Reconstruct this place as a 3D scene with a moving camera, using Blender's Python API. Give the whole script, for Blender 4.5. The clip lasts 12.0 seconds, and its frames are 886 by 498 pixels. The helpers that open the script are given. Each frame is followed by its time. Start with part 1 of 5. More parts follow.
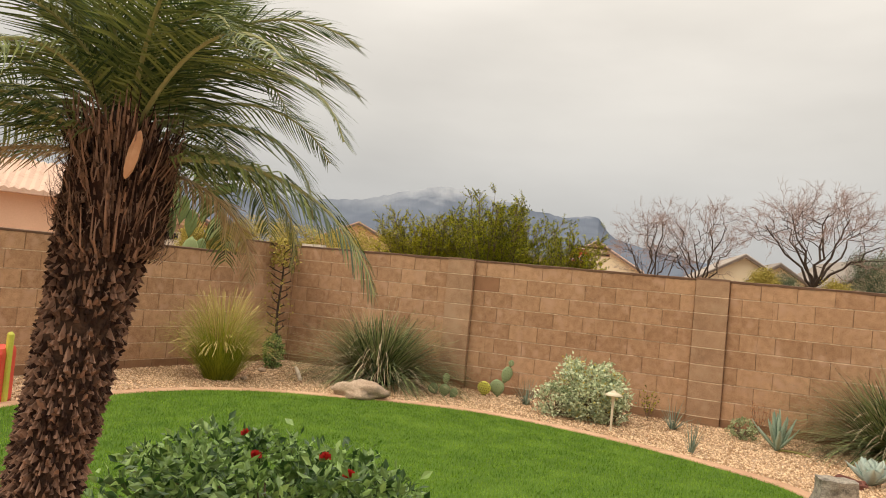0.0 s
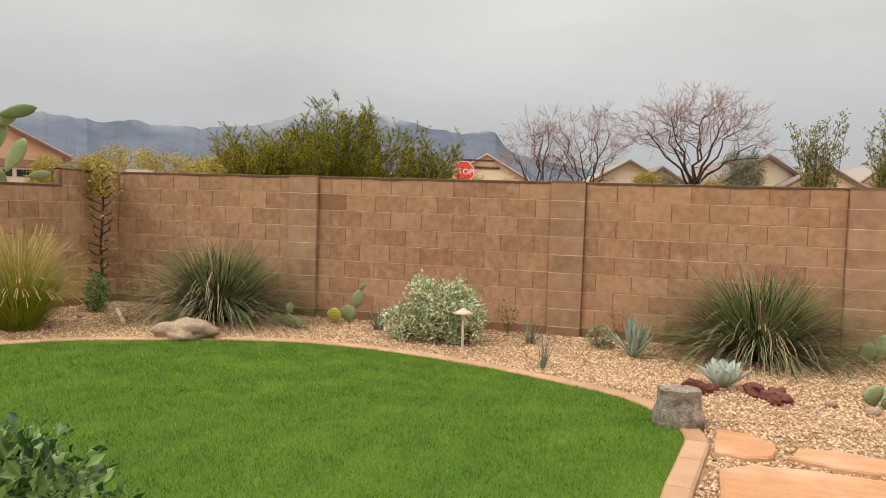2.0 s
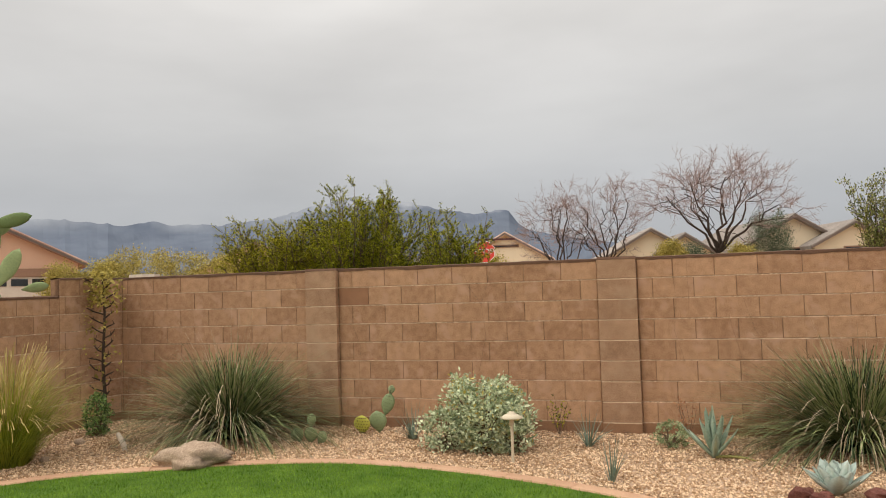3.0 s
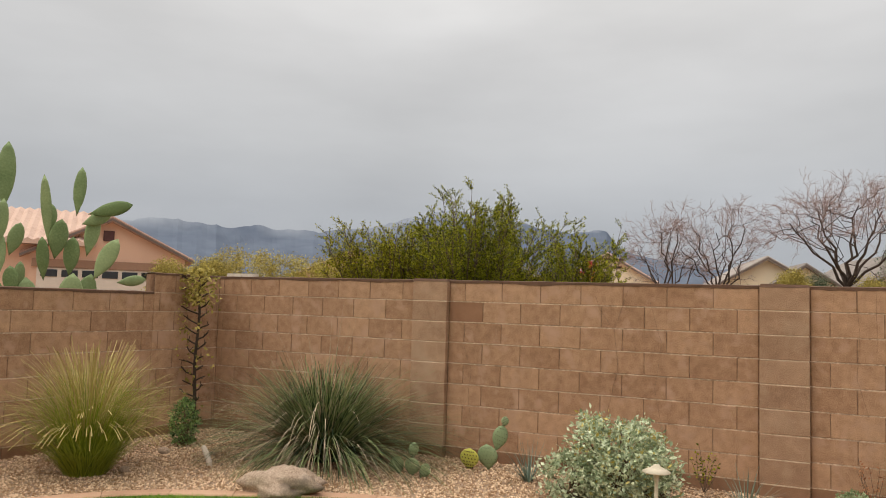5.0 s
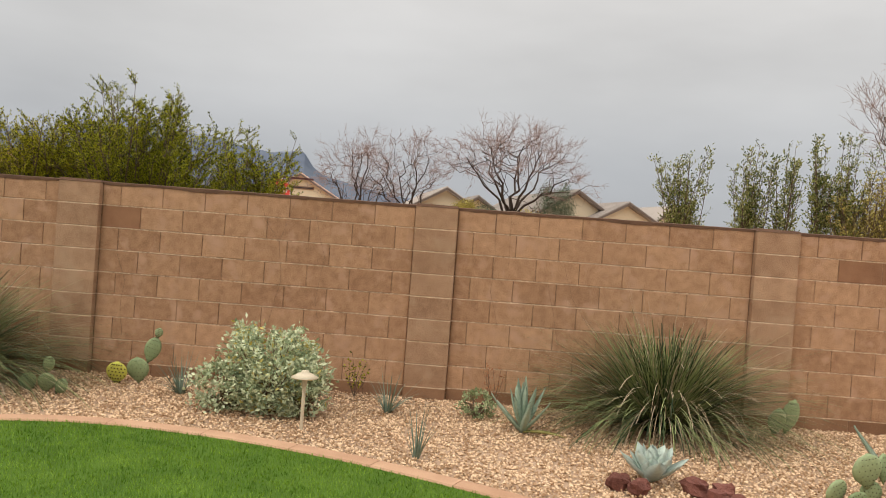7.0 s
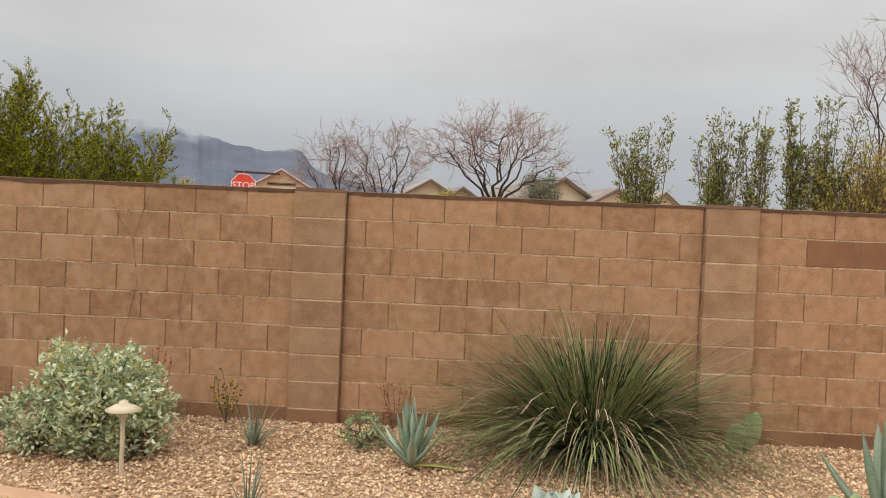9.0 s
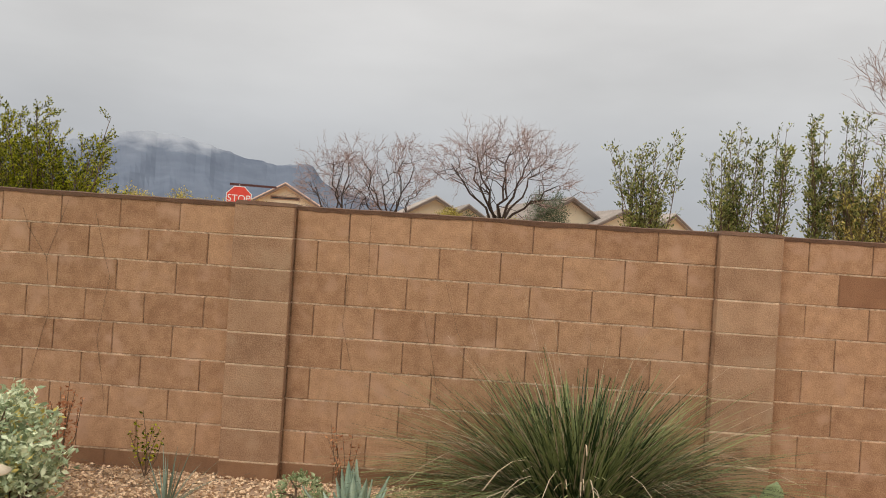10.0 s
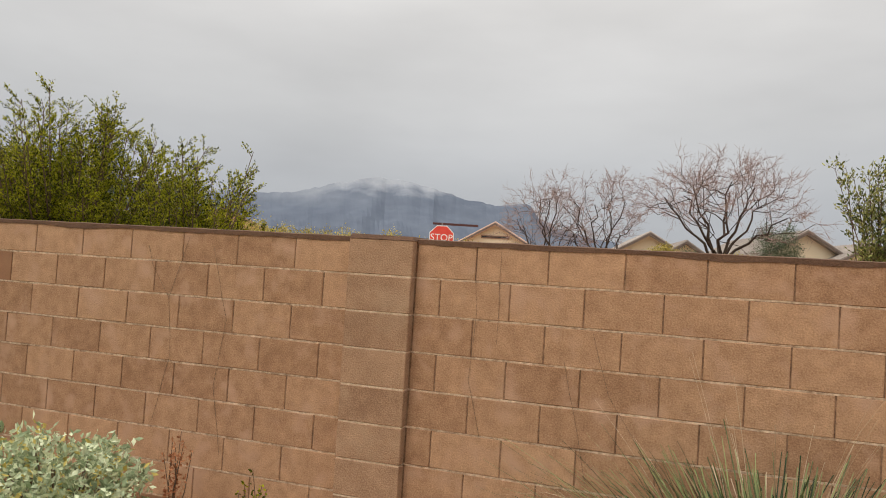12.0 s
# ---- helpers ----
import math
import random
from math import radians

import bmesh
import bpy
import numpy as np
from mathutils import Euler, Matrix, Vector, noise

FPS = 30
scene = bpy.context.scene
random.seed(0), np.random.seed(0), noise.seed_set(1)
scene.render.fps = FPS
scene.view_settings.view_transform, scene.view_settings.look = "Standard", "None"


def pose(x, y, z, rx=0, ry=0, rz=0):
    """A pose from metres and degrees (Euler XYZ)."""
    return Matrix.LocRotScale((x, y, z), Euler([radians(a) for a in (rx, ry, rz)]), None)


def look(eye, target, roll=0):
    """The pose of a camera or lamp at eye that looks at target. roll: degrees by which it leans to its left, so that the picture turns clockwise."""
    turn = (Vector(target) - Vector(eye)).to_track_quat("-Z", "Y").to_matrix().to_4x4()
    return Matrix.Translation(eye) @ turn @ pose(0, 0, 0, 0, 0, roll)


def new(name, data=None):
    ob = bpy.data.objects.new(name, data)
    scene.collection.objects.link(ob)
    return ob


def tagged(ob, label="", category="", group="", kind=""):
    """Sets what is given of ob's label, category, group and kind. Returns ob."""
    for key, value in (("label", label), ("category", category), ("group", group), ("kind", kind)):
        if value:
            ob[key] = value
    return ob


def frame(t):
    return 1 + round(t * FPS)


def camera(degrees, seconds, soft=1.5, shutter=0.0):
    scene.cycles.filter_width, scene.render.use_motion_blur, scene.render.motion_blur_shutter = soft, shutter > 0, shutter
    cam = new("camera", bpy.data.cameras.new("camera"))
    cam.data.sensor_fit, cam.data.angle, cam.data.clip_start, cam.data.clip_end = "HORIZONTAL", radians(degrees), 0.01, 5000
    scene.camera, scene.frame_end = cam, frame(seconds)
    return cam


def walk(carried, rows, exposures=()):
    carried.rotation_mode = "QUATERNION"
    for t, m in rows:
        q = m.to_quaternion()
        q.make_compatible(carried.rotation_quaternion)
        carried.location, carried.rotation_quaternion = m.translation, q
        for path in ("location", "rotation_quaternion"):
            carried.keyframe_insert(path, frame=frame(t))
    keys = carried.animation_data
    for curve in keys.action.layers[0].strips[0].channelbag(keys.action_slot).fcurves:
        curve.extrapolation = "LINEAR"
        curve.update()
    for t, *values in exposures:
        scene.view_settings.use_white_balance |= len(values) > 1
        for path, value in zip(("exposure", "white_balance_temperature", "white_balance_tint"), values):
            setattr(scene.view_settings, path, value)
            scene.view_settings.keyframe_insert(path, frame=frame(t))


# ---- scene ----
# ---- camera: seconds, x, y, z, yaw, pitch, roll ----
cam = camera(60.60, 12.0, soft=1.0)
ROWS = [
    (0.0, 0.853, -9.624, 1.432, 23.50, 2.29, -5.44),
    (0.5, 1.031, -9.501, 1.437, 13.75, 2.26, -4.38),
    (1.0, 1.202, -9.286, 1.419, 12.81, -0.59, -4.79),
    (1.5, 1.306, -8.944, 1.379, 14.45, -5.80, -3.27),
    (2.0, 1.203, -8.579, 1.418, 16.10, -3.23, -1.88),
    (2.5, 1.032, -8.099, 1.479, 17.97, 0.71, -0.61),
    (3.0, 0.805, -7.766, 1.497, 17.46, 2.88, 1.81),
    (3.5, 0.574, -7.453, 1.479, 20.36, 3.08, 0.21),
    (3.7, 0.515, -7.377, 1.509, 23.86, 3.38, -0.76),
    (5.3, 0.200, -6.884, 1.510, 24.23, 4.23, -1.91),
    (5.5, 0.219, -6.847, 1.508, 20.34, 4.14, -1.74),
    (6.0, 0.278, -6.807, 1.495, 12.39, 3.48, -1.47),
    (6.5, 0.336, -6.861, 1.472, 7.42, 1.89, -1.77),
    (7.0, 0.446, -6.831, 1.439, 1.58, -0.71, -4.29),
    (7.2, 0.542, -6.817, 1.412, 0.34, -1.02, -4.53),
    (8.8, 1.187, -5.816, 1.447, 1.04, -1.29, -2.89),
    (9.0, 1.258, -5.641, 1.453, 1.55, -1.18, -2.51),
    (9.5, 1.314, -5.195, 1.498, 1.65, 0.24, -2.42),
    (10.0, 1.511, -4.780, 1.514, 2.24, 0.10, -3.77),
    (10.5, 1.611, -4.464, 1.504, -0.04, -1.28, -2.38),
    (11.0, 1.677, -4.129, 1.530, 3.12, 0.15, -2.14),
    (11.5, 1.772, -3.963, 1.556, 11.49, 1.58, -2.97),
    (12.0, 1.849, -3.885, 1.550, 18.63, 1.95, -3.70),
]
walk(cam, [(t, pose(x, y, z, 90 + pitch, roll, yaw)) for t, x, y, z, yaw, pitch, roll in ROWS],
     [(0.0, 0.18, 7250, 10), (1.0, 0.08, 6850, 10), (1.5, 0.22, 6950, 10), (2.0, 0.11, 6850, 10), (2.5, 0.00, 6750, 10), (3.5, 0.00, 6650, 10), (5.5, -0.11, 6500, 10),
      (6.5, -0.07, 6600, 10), (7.0, 0.00, 6650, 10), (9.0, -0.01, 6600, 10), (12.0, -0.02, 6600, 10)])

# ---- world, sun, exposure ----
SUN_UP, SUN_TURN = radians(48), radians(222)
world = bpy.data.worlds.new("overcast_sky")
scene.world = world
world.use_nodes = True
wn, wl = world.node_tree.nodes, world.node_tree.links
wn.clear()
w_out = wn.new("ShaderNodeOutputWorld")
w_back = wn.new("ShaderNodeBackground")
w_sky = wn.new("ShaderNodeTexSky")
w_sky.sky_type, w_sky.sun_disc, w_sky.sun_elevation, w_sky.sun_rotation = "NISHITA", False, SUN_UP, SUN_TURN
w_pos = wn.new("ShaderNodeTexCoord")
w_sep = wn.new("ShaderNodeSeparateXYZ")
w_ramp = wn.new("ShaderNodeValToRGB")
w_map = wn.new("ShaderNodeMapping")
w_map.inputs["Scale"].default_value = (1.0, 1.0, 3.2)
w_noise = wn.new("ShaderNodeTexNoise")
w_noise.inputs["Scale"].default_value, w_noise.inputs["Detail"].default_value, w_noise.inputs["Roughness"].default_value = 1.7, 5.0, 0.5
w_cloud = wn.new("ShaderNodeMapRange")
w_cloud.inputs["From Min"].default_value, w_cloud.inputs["From Max"].default_value = 0.3, 0.72
w_cloud.inputs["To Min"].default_value, w_cloud.inputs["To Max"].default_value = 0.84, 1.14
w_mul = wn.new("ShaderNodeMixRGB")
w_mul.blend_type, w_mul.inputs["Fac"].default_value = "MULTIPLY", 1.0
w_skys = wn.new("ShaderNodeMixRGB")
w_skys.blend_type, w_skys.inputs["Fac"].default_value = "MIX", 0.965
w_dim = wn.new("ShaderNodeMixRGB")
w_dim.blend_type, w_dim.inputs["Fac"].default_value, w_dim.inputs["Color2"].default_value = "MULTIPLY", 1.0, (0.09, 0.09, 0.09, 1)
stops = w_ramp.color_ramp.elements
stops[0].position, stops[0].color = 0.0, (0.43, 0.45, 0.485, 1)
stops[1].position, stops[1].color = 1.0, (2.25, 2.20, 2.12, 1)
for at_, col in ((0.10, (0.475, 0.495, 0.525, 1)), (0.20, (0.575, 0.582, 0.59, 1)), (0.33, (0.71, 0.705, 0.70, 1)), (0.5, (1.08, 1.06, 1.03, 1))):
    stops.new(at_).color = col
wl.new(w_pos.outputs["Generated"], w_sep.inputs[0])
wl.new(w_sep.outputs["Z"], w_ramp.inputs["Fac"])
wl.new(w_pos.outputs["Generated"], w_map.inputs["Vector"])
wl.new(w_map.outputs[0], w_noise.inputs["Vector"])
wl.new(w_noise.outputs["Fac"], w_cloud.inputs["Value"])
wl.new(w_ramp.outputs["Color"], w_mul.inputs["Color1"])
wl.new(w_cloud.outputs[0], w_mul.inputs["Color2"])
wl.new(w_sky.outputs[0], w_dim.inputs["Color1"])
wl.new(w_dim.outputs[0], w_skys.inputs["Color1"])
wl.new(w_mul.outputs[0], w_skys.inputs["Color2"])
wl.new(w_skys.outputs[0], w_back.inputs["Color"])
wl.new(w_back.outputs[0], w_out.inputs["Surface"])
w_back.inputs["Strength"].default_value = 1.0

sun = new("sun", bpy.data.lights.new("sun", "SUN"))
sun.data.energy, sun.data.angle, sun.data.color = 1.15, radians(35), (1.0, 0.93, 0.83)
sun.matrix_world = look((-6.2, -6.9, 10.3), (0, 0, 0))


# ---- materials ----
def surface(name, low, high, scale=8.0, rough=0.85, bump=0.3, fine=90.0, vary=0.0, spot=None, island=False, stretch=(1, 1, 1), gloss=0.3, grain=0.5, through_light=0.0, edge=(0.25, 0.8), placed=False):
    """Two-scale noise between two colours, optional per-piece variation and blotches of a third colour."""
    m = bpy.data.materials.new(name)
    m.use_nodes = True
    nodes, links = m.node_tree.nodes, m.node_tree.links
    b = nodes["Principled BSDF"]
    b.inputs["Roughness"].default_value = rough
    b.inputs["Specular IOR Level"].default_value = gloss
    co = nodes.new("ShaderNodeTexCoord")
    mp = nodes.new("ShaderNodeMapping")
    mp.inputs["Scale"].default_value = stretch
    where = nodes.new("ShaderNodeNewGeometry").outputs["Position"] if placed else co.outputs["Object"]
    links.new(where, mp.inputs["Vector"])
    n1, n2 = nodes.new("ShaderNodeTexNoise"), nodes.new("ShaderNodeTexNoise")
    n1.inputs["Scale"].default_value, n1.inputs["Detail"].default_value = scale, 4.0
    n2.inputs["Scale"].default_value, n2.inputs["Detail"].default_value = fine, 5.0
    for n in (n1, n2):
        links.new(mp.outputs[0], n.inputs["Vector"])
    add = nodes.new("ShaderNodeMath")
    add.operation = "MULTIPLY_ADD"
    add.inputs[1].default_value, add.inputs[2].default_value = 0.62, 0.19 - grain / 2
    links.new(n1.outputs["Fac"], add.inputs[0])
    add2 = nodes.new("ShaderNodeMath")
    add2.operation = "MULTIPLY_ADD"
    add2.inputs[1].default_value = grain
    links.new(n2.outputs["Fac"], add2.inputs[0])
    links.new(add.outputs[0], add2.inputs[2])
    value = add2.outputs[0]
    if vary:
        rnd = nodes.new("ShaderNodeNewGeometry") if island else nodes.new("ShaderNodeObjectInfo")
        mix = nodes.new("ShaderNodeMath")
        mix.operation, mix.inputs[1].default_value = "MULTIPLY_ADD", vary
        links.new(rnd.outputs["Random Per Island" if island else "Random"], mix.inputs[0])
        links.new(value, mix.inputs[2])
        shift = nodes.new("ShaderNodeMath")
        shift.operation, shift.inputs[1].default_value = "SUBTRACT", vary / 2
        links.new(mix.outputs[0], shift.inputs[0])
        value = shift.outputs[0]
    ramp = nodes.new("ShaderNodeValToRGB")
    ramp.color_ramp.elements[0].position, ramp.color_ramp.elements[0].color = edge[0], (*low, 1)
    ramp.color_ramp.elements[1].position, ramp.color_ramp.elements[1].color = edge[1], (*high, 1)
    links.new(value, ramp.inputs["Fac"])
    colour = ramp.outputs["Color"]
    if spot:
        n3 = nodes.new("ShaderNodeTexNoise")
        n3.inputs["Scale"].default_value, n3.inputs["Detail"].default_value = scale * 0.45, 6.0
        links.new(where, n3.inputs["Vector"])
        r3 = nodes.new("ShaderNodeMapRange")
        r3.inputs["From Min"].default_value, r3.inputs["From Max"].default_value = 0.53, 0.70
        links.new(n3.outputs["Fac"], r3.inputs["Value"])
        mx = nodes.new("ShaderNodeMixRGB")
        mx.inputs["Color2"].default_value = (*spot, 1)
        links.new(r3.outputs[0], mx.inputs["Fac"])
        links.new(colour, mx.inputs["Color1"])
        colour = mx.outputs["Color"]
    links.new(colour, b.inputs["Base Color"])
    if bump:
        bp = nodes.new("ShaderNodeBump")
        bp.inputs["Strength"].default_value, bp.inputs["Distance"].default_value = bump, 0.01
        links.new(n2.outputs["Fac"], bp.inputs["Height"])
        links.new(bp.outputs["Normal"], b.inputs["Normal"])
    if through_light:
        tr = nodes.new("ShaderNodeBsdfTranslucent")
        links.new(colour, tr.inputs["Color"])
        ms = nodes.new("ShaderNodeMixShader")
        ms.inputs["Fac"].default_value = through_light
        links.new(b.outputs[0], ms.inputs[1])
        links.new(tr.outputs[0], ms.inputs[2])
        links.new(ms.outputs[0], nodes["Material Output"].inputs["Surface"])
    return m


BLOCK = surface("tan_concrete_block", (0.27, 0.145, 0.080), (0.54, 0.33, 0.195), scale=13, fine=120, vary=0.22, grain=0.72, bump=0.4, rough=0.92, spot=(0.47, 0.29, 0.19), edge=(0.27, 0.78), placed=True)
BLOCK_PILASTER = surface("greyer_pilaster_block", (0.265, 0.152, 0.09), (0.50, 0.32, 0.20), scale=9, fine=120, vary=0.2, grain=0.8, bump=0.5, rough=0.92, spot=(0.42, 0.28, 0.18), edge=(0.27, 0.78), placed=True)
BLOCK_DARK = surface("darker_concrete_block", (0.19, 0.092, 0.05), (0.34, 0.18, 0.10), scale=6, fine=190, vary=0.15, bump=0.4, rough=0.92, placed=True)
MORTAR = surface("mortar_bed", (0.12, 0.066, 0.04), (0.42, 0.26, 0.16), scale=9, fine=70, grain=0.8, bump=0.5, rough=0.95)
MORTAR_PALE = surface("pale_bed_joint", (0.25, 0.15, 0.09), (0.86, 0.66, 0.48), scale=6, fine=40, grain=0.9, bump=0.4, rough=0.95)
BLOCK_BASE = surface("damp_stained_base_block", (0.17, 0.085, 0.045), (0.33, 0.185, 0.105), scale=5, fine=190, vary=0.15, bump=0.4, rough=0.9, placed=True)
MORTAR_PILASTER = surface("pale_pilaster_joint", (0.36, 0.24, 0.15), (0.86, 0.68, 0.50), scale=7, fine=60, bump=0.4, rough=0.95)
CAP = surface("mortar_wash_cap", (0.095, 0.052, 0.034), (0.20, 0.115, 0.075), scale=6, fine=110, bump=0.5, rough=0.95)
GROUND = surface("desert_gravel_ground", (0.25, 0.165, 0.105), (0.60, 0.43, 0.30), scale=1.3, fine=45, bump=1.0, rough=0.95, spot=(0.36, 0.24, 0.16))
PEBBLE = surface("crushed_tan_gravel", (0.36, 0.22, 0.12), (0.82, 0.61, 0.41), scale=3, fine=60, vary=0.85, island=True, bump=0.2, rough=0.9)
TURF = surface("green_turf_backing", (0.045, 0.10, 0.006), (0.10, 0.19, 0.014), scale=2.2, fine=140, bump=0.8, rough=0.9)
BLADE = surface("green_turf_blade", (0.066, 0.158, 0.007), (0.21, 0.345, 0.028), scale=5.0, fine=11, vary=0.3, grain=0.5, edge=(0.34, 0.68), placed=True, spot=(0.23, 0.365, 0.045), island=True, bump=0, rough=0.6, through_light=0.25)
KERB = surface("terracotta_kerb_concrete", (0.39, 0.22, 0.132), (0.57, 0.36, 0.23), scale=6, fine=120, vary=0.25, bump=0.35, rough=0.85)
FLAG = surface("orange_sandstone_flag", (0.46, 0.215, 0.10), (0.68, 0.39, 0.225), scale=3.5, fine=30, vary=0.2, bump=0.5, rough=0.85, stretch=(1, 3.5, 1), spot=(0.62, 0.40, 0.26))
BOULDER = surface("tan_granite_boulder", (0.22, 0.145, 0.095), (0.60, 0.46, 0.34), scale=9, fine=90, grain=1.0, bump=0.8, rough=0.9, spot=(0.17, 0.13, 0.10))
ROCK = surface("grey_lichened_rock", (0.05, 0.043, 0.036), (0.52, 0.46, 0.38), scale=24, fine=90, bump=0.9, rough=0.95, spot=(0.10, 0.085, 0.07))
LAVA = surface("red_brown_lava_rock", (0.10, 0.035, 0.025), (0.27, 0.11, 0.085), scale=12, fine=110, vary=0.3, bump=0.9, rough=0.95)
GRASS = surface("grey_green_bear_grass", (0.014, 0.034, 0.008), (0.27, 0.31, 0.125), scale=4, fine=20, vary=0.95, island=True, bump=0, rough=0.6, through_light=0.15)
GRASS_DRY = surface("dry_straw_blade", (0.34, 0.25, 0.15), (0.62, 0.50, 0.36), scale=4, fine=20, vary=0.6, island=True, bump=0, rough=0.8, through_light=0.15)
FOUNTAIN = surface("yellow_green_fountain_grass", (0.13, 0.19, 0.015), (0.40, 0.43, 0.05), scale=4, fine=20, vary=0.7, island=True, bump=0, rough=0.6, through_light=0.25)
PLUME = surface("golden_grass_plume", (0.36, 0.27, 0.09), (0.60, 0.48, 0.21), scale=4, fine=20, vary=0.6, island=True, bump=0, rough=0.8, through_light=0.25)
BRITTLE = surface("silver_brittlebush_leaf", (0.27, 0.335, 0.19), (0.74, 0.79, 0.55), scale=5, fine=40, vary=0.9, island=True, bump=0, rough=0.75, through_light=0.15)
BRITTLE_OLD = surface("yellowed_brittlebush_leaf", (0.50, 0.40, 0.10), (0.74, 0.62, 0.22), scale=5, fine=40, vary=0.6, island=True, bump=0, rough=0.75, through_light=0.2)
CREOSOTE = surface("olive_creosote_leaf", (0.045, 0.062, 0.004), (0.43, 0.43, 0.025), scale=3, fine=20, vary=0.9, island=True, bump=0, rough=0.7, gloss=0.15, through_light=0.25)
CREOSOTE_YELLOW = surface("yellow_olive_creosote_leaf", (0.07, 0.075, 0.005), (0.50, 0.47, 0.03), scale=3, fine=20, vary=0.9, island=True, bump=0, rough=0.7, gloss=0.15, through_light=0.25)
CREOSOTE_GREY = surface("grey_green_shrub_leaf", (0.07, 0.10, 0.022), (0.40, 0.40, 0.12), scale=3, fine=20, vary=0.9, island=True, bump=0, rough=0.5, through_light=0.25)
PALO = surface("yellow_green_far_leaf", (0.24, 0.195, 0.04), (0.58, 0.48, 0.13), scale=2, fine=10, vary=0.9, island=True, bump=0, rough=0.6, through_light=0.25)
FAR_LEAF = surface("dull_green_far_leaf", (0.06, 0.09, 0.05), (0.19, 0.22, 0.13), scale=2, fine=10, vary=0.9, island=True, bump=0, rough=0.6, through_light=0.2)
ROSE_LEAF = surface("dark_green_rose_leaf", (0.032, 0.085, 0.018), (0.29, 0.44, 0.13), scale=6, fine=30, vary=0.8, island=True, bump=0, rough=0.38, gloss=0.5, through_light=0.2)
ROSE_RED = surface("red_rose_petal", (0.38, 0.015, 0.015), (0.68, 0.05, 0.04), scale=20, fine=90, bump=0, rough=0.6, through_light=0.2)
STEM = surface("brown_shrub_stem", (0.085, 0.055, 0.035), (0.21, 0.145, 0.095), scale=20, fine=90, bump=0.4, rough=0.9)
STEM_DARK = surface("dark_tree_bark", (0.032, 0.022, 0.017), (0.085, 0.06, 0.045), scale=8, fine=60, bump=0.4, rough=0.95)
TWIG = surface("reddish_bare_twig", (0.21, 0.135, 0.115), (0.42, 0.31, 0.27), scale=5, fine=30, bump=0, rough=0.95)
AGAVE = surface("blue_grey_agave", (0.19, 0.275, 0.20), (0.39, 0.48, 0.37), scale=6, fine=60, vary=0.35, bump=0.1, rough=0.6)
AGAVE_PALE = surface("pale_silver_agave", (0.33, 0.41, 0.36), (0.56, 0.64, 0.57), scale=6, fine=60, vary=0.3, bump=0.1, rough=0.65)
AGAVE_YELLOW = surface("yellowed_agave_leaf", (0.42, 0.40, 0.12), (0.60, 0.56, 0.22), scale=6, fine=60, bump=0.1, rough=0.65)
SAGE = surface("pale_sage_leaf", (0.17, 0.23, 0.10), (0.46, 0.52, 0.30), scale=6, fine=60, vary=0.8, island=True, bump=0, rough=0.7, through_light=0.15)
YUCCA = surface("dark_grey_green_blade", (0.085, 0.12, 0.085), (0.22, 0.27, 0.20), scale=6, fine=60, vary=0.5, island=True, bump=0, rough=0.6)
PAD = surface("grey_green_cactus_pad", (0.16, 0.22, 0.10), (0.34, 0.41, 0.22), scale=5, fine=60, vary=0.35, bump=0.15, rough=0.65, spot=(0.33, 0.38, 0.24))
PAD_YELLOW = surface("yellow_cactus_pad", (0.42, 0.43, 0.06), (0.62, 0.58, 0.12), scale=6, fine=60, bump=0.15, rough=0.65)
PAD_TALL = surface("soft_green_tall_pad", (0.12, 0.175, 0.06), (0.30, 0.37, 0.17), scale=4, fine=50, vary=0.5, bump=0.15, rough=0.65, spot=(0.30, 0.36, 0.22))
SPINE = surface("dark_cactus_areole", (0.03, 0.018, 0.012), (0.08, 0.05, 0.035), scale=30, fine=90, bump=0, rough=0.9)
COLUMN = surface("olive_brown_cactus_skin", (0.036, 0.017, 0.005), (0.27, 0.148, 0.034), scale=7, fine=40, grain=0.7, edge=(0.3, 0.72), stretch=(1, 1, 0.3), bump=0.4, rough=0.65, spot=(0.045, 0.085, 0.012))
CREST = surface("pale_cactus_rib_edge", (0.13, 0.085, 0.035), (0.32, 0.23, 0.12), scale=14, fine=80, bump=0.2, rough=0.9)
CORK = surface("corky_grey_cactus_scar", (0.12, 0.075, 0.04), (0.27, 0.18, 0.10), scale=14, fine=80, bump=0.8, rough=0.95, spot=(0.06, 0.04, 0.025))
SCAR = surface("black_cactus_wound", (0.022, 0.012, 0.007), (0.075, 0.042, 0.022), scale=14, fine=80, bump=0.5, rough=1.0, gloss=0.0)
PALM_BARK = surface("shaggy_palm_bark", (0.022, 0.012, 0.009), (0.11, 0.062, 0.040), scale=30, fine=90, vary=0.5, bump=0.8, rough=0.95)
PALM_FIBRE = surface("red_brown_palm_fibre", (0.03, 0.013, 0.009), (0.30, 0.18, 0.13), scale=10, fine=80, vary=0.9, island=True, bump=0.4, rough=0.95)
PALM_LEAF = surface("palm_leaflet", (0.032, 0.062, 0.016), (0.22, 0.26, 0.075), scale=3, fine=20, vary=0.7, island=True, bump=0, rough=0.45, gloss=0.5, through_light=0.25)
PALM_DRY = surface("dry_palm_leaflet", (0.33, 0.24, 0.13), (0.58, 0.46, 0.30), scale=3, fine=20, vary=0.6, island=True, bump=0, rough=0.8, through_light=0.2)
PALM_RIB = surface("pale_palm_rib", (0.24, 0.25, 0.10), (0.42, 0.40, 0.2), scale=5, fine=30, bump=0.1, rough=0.6)
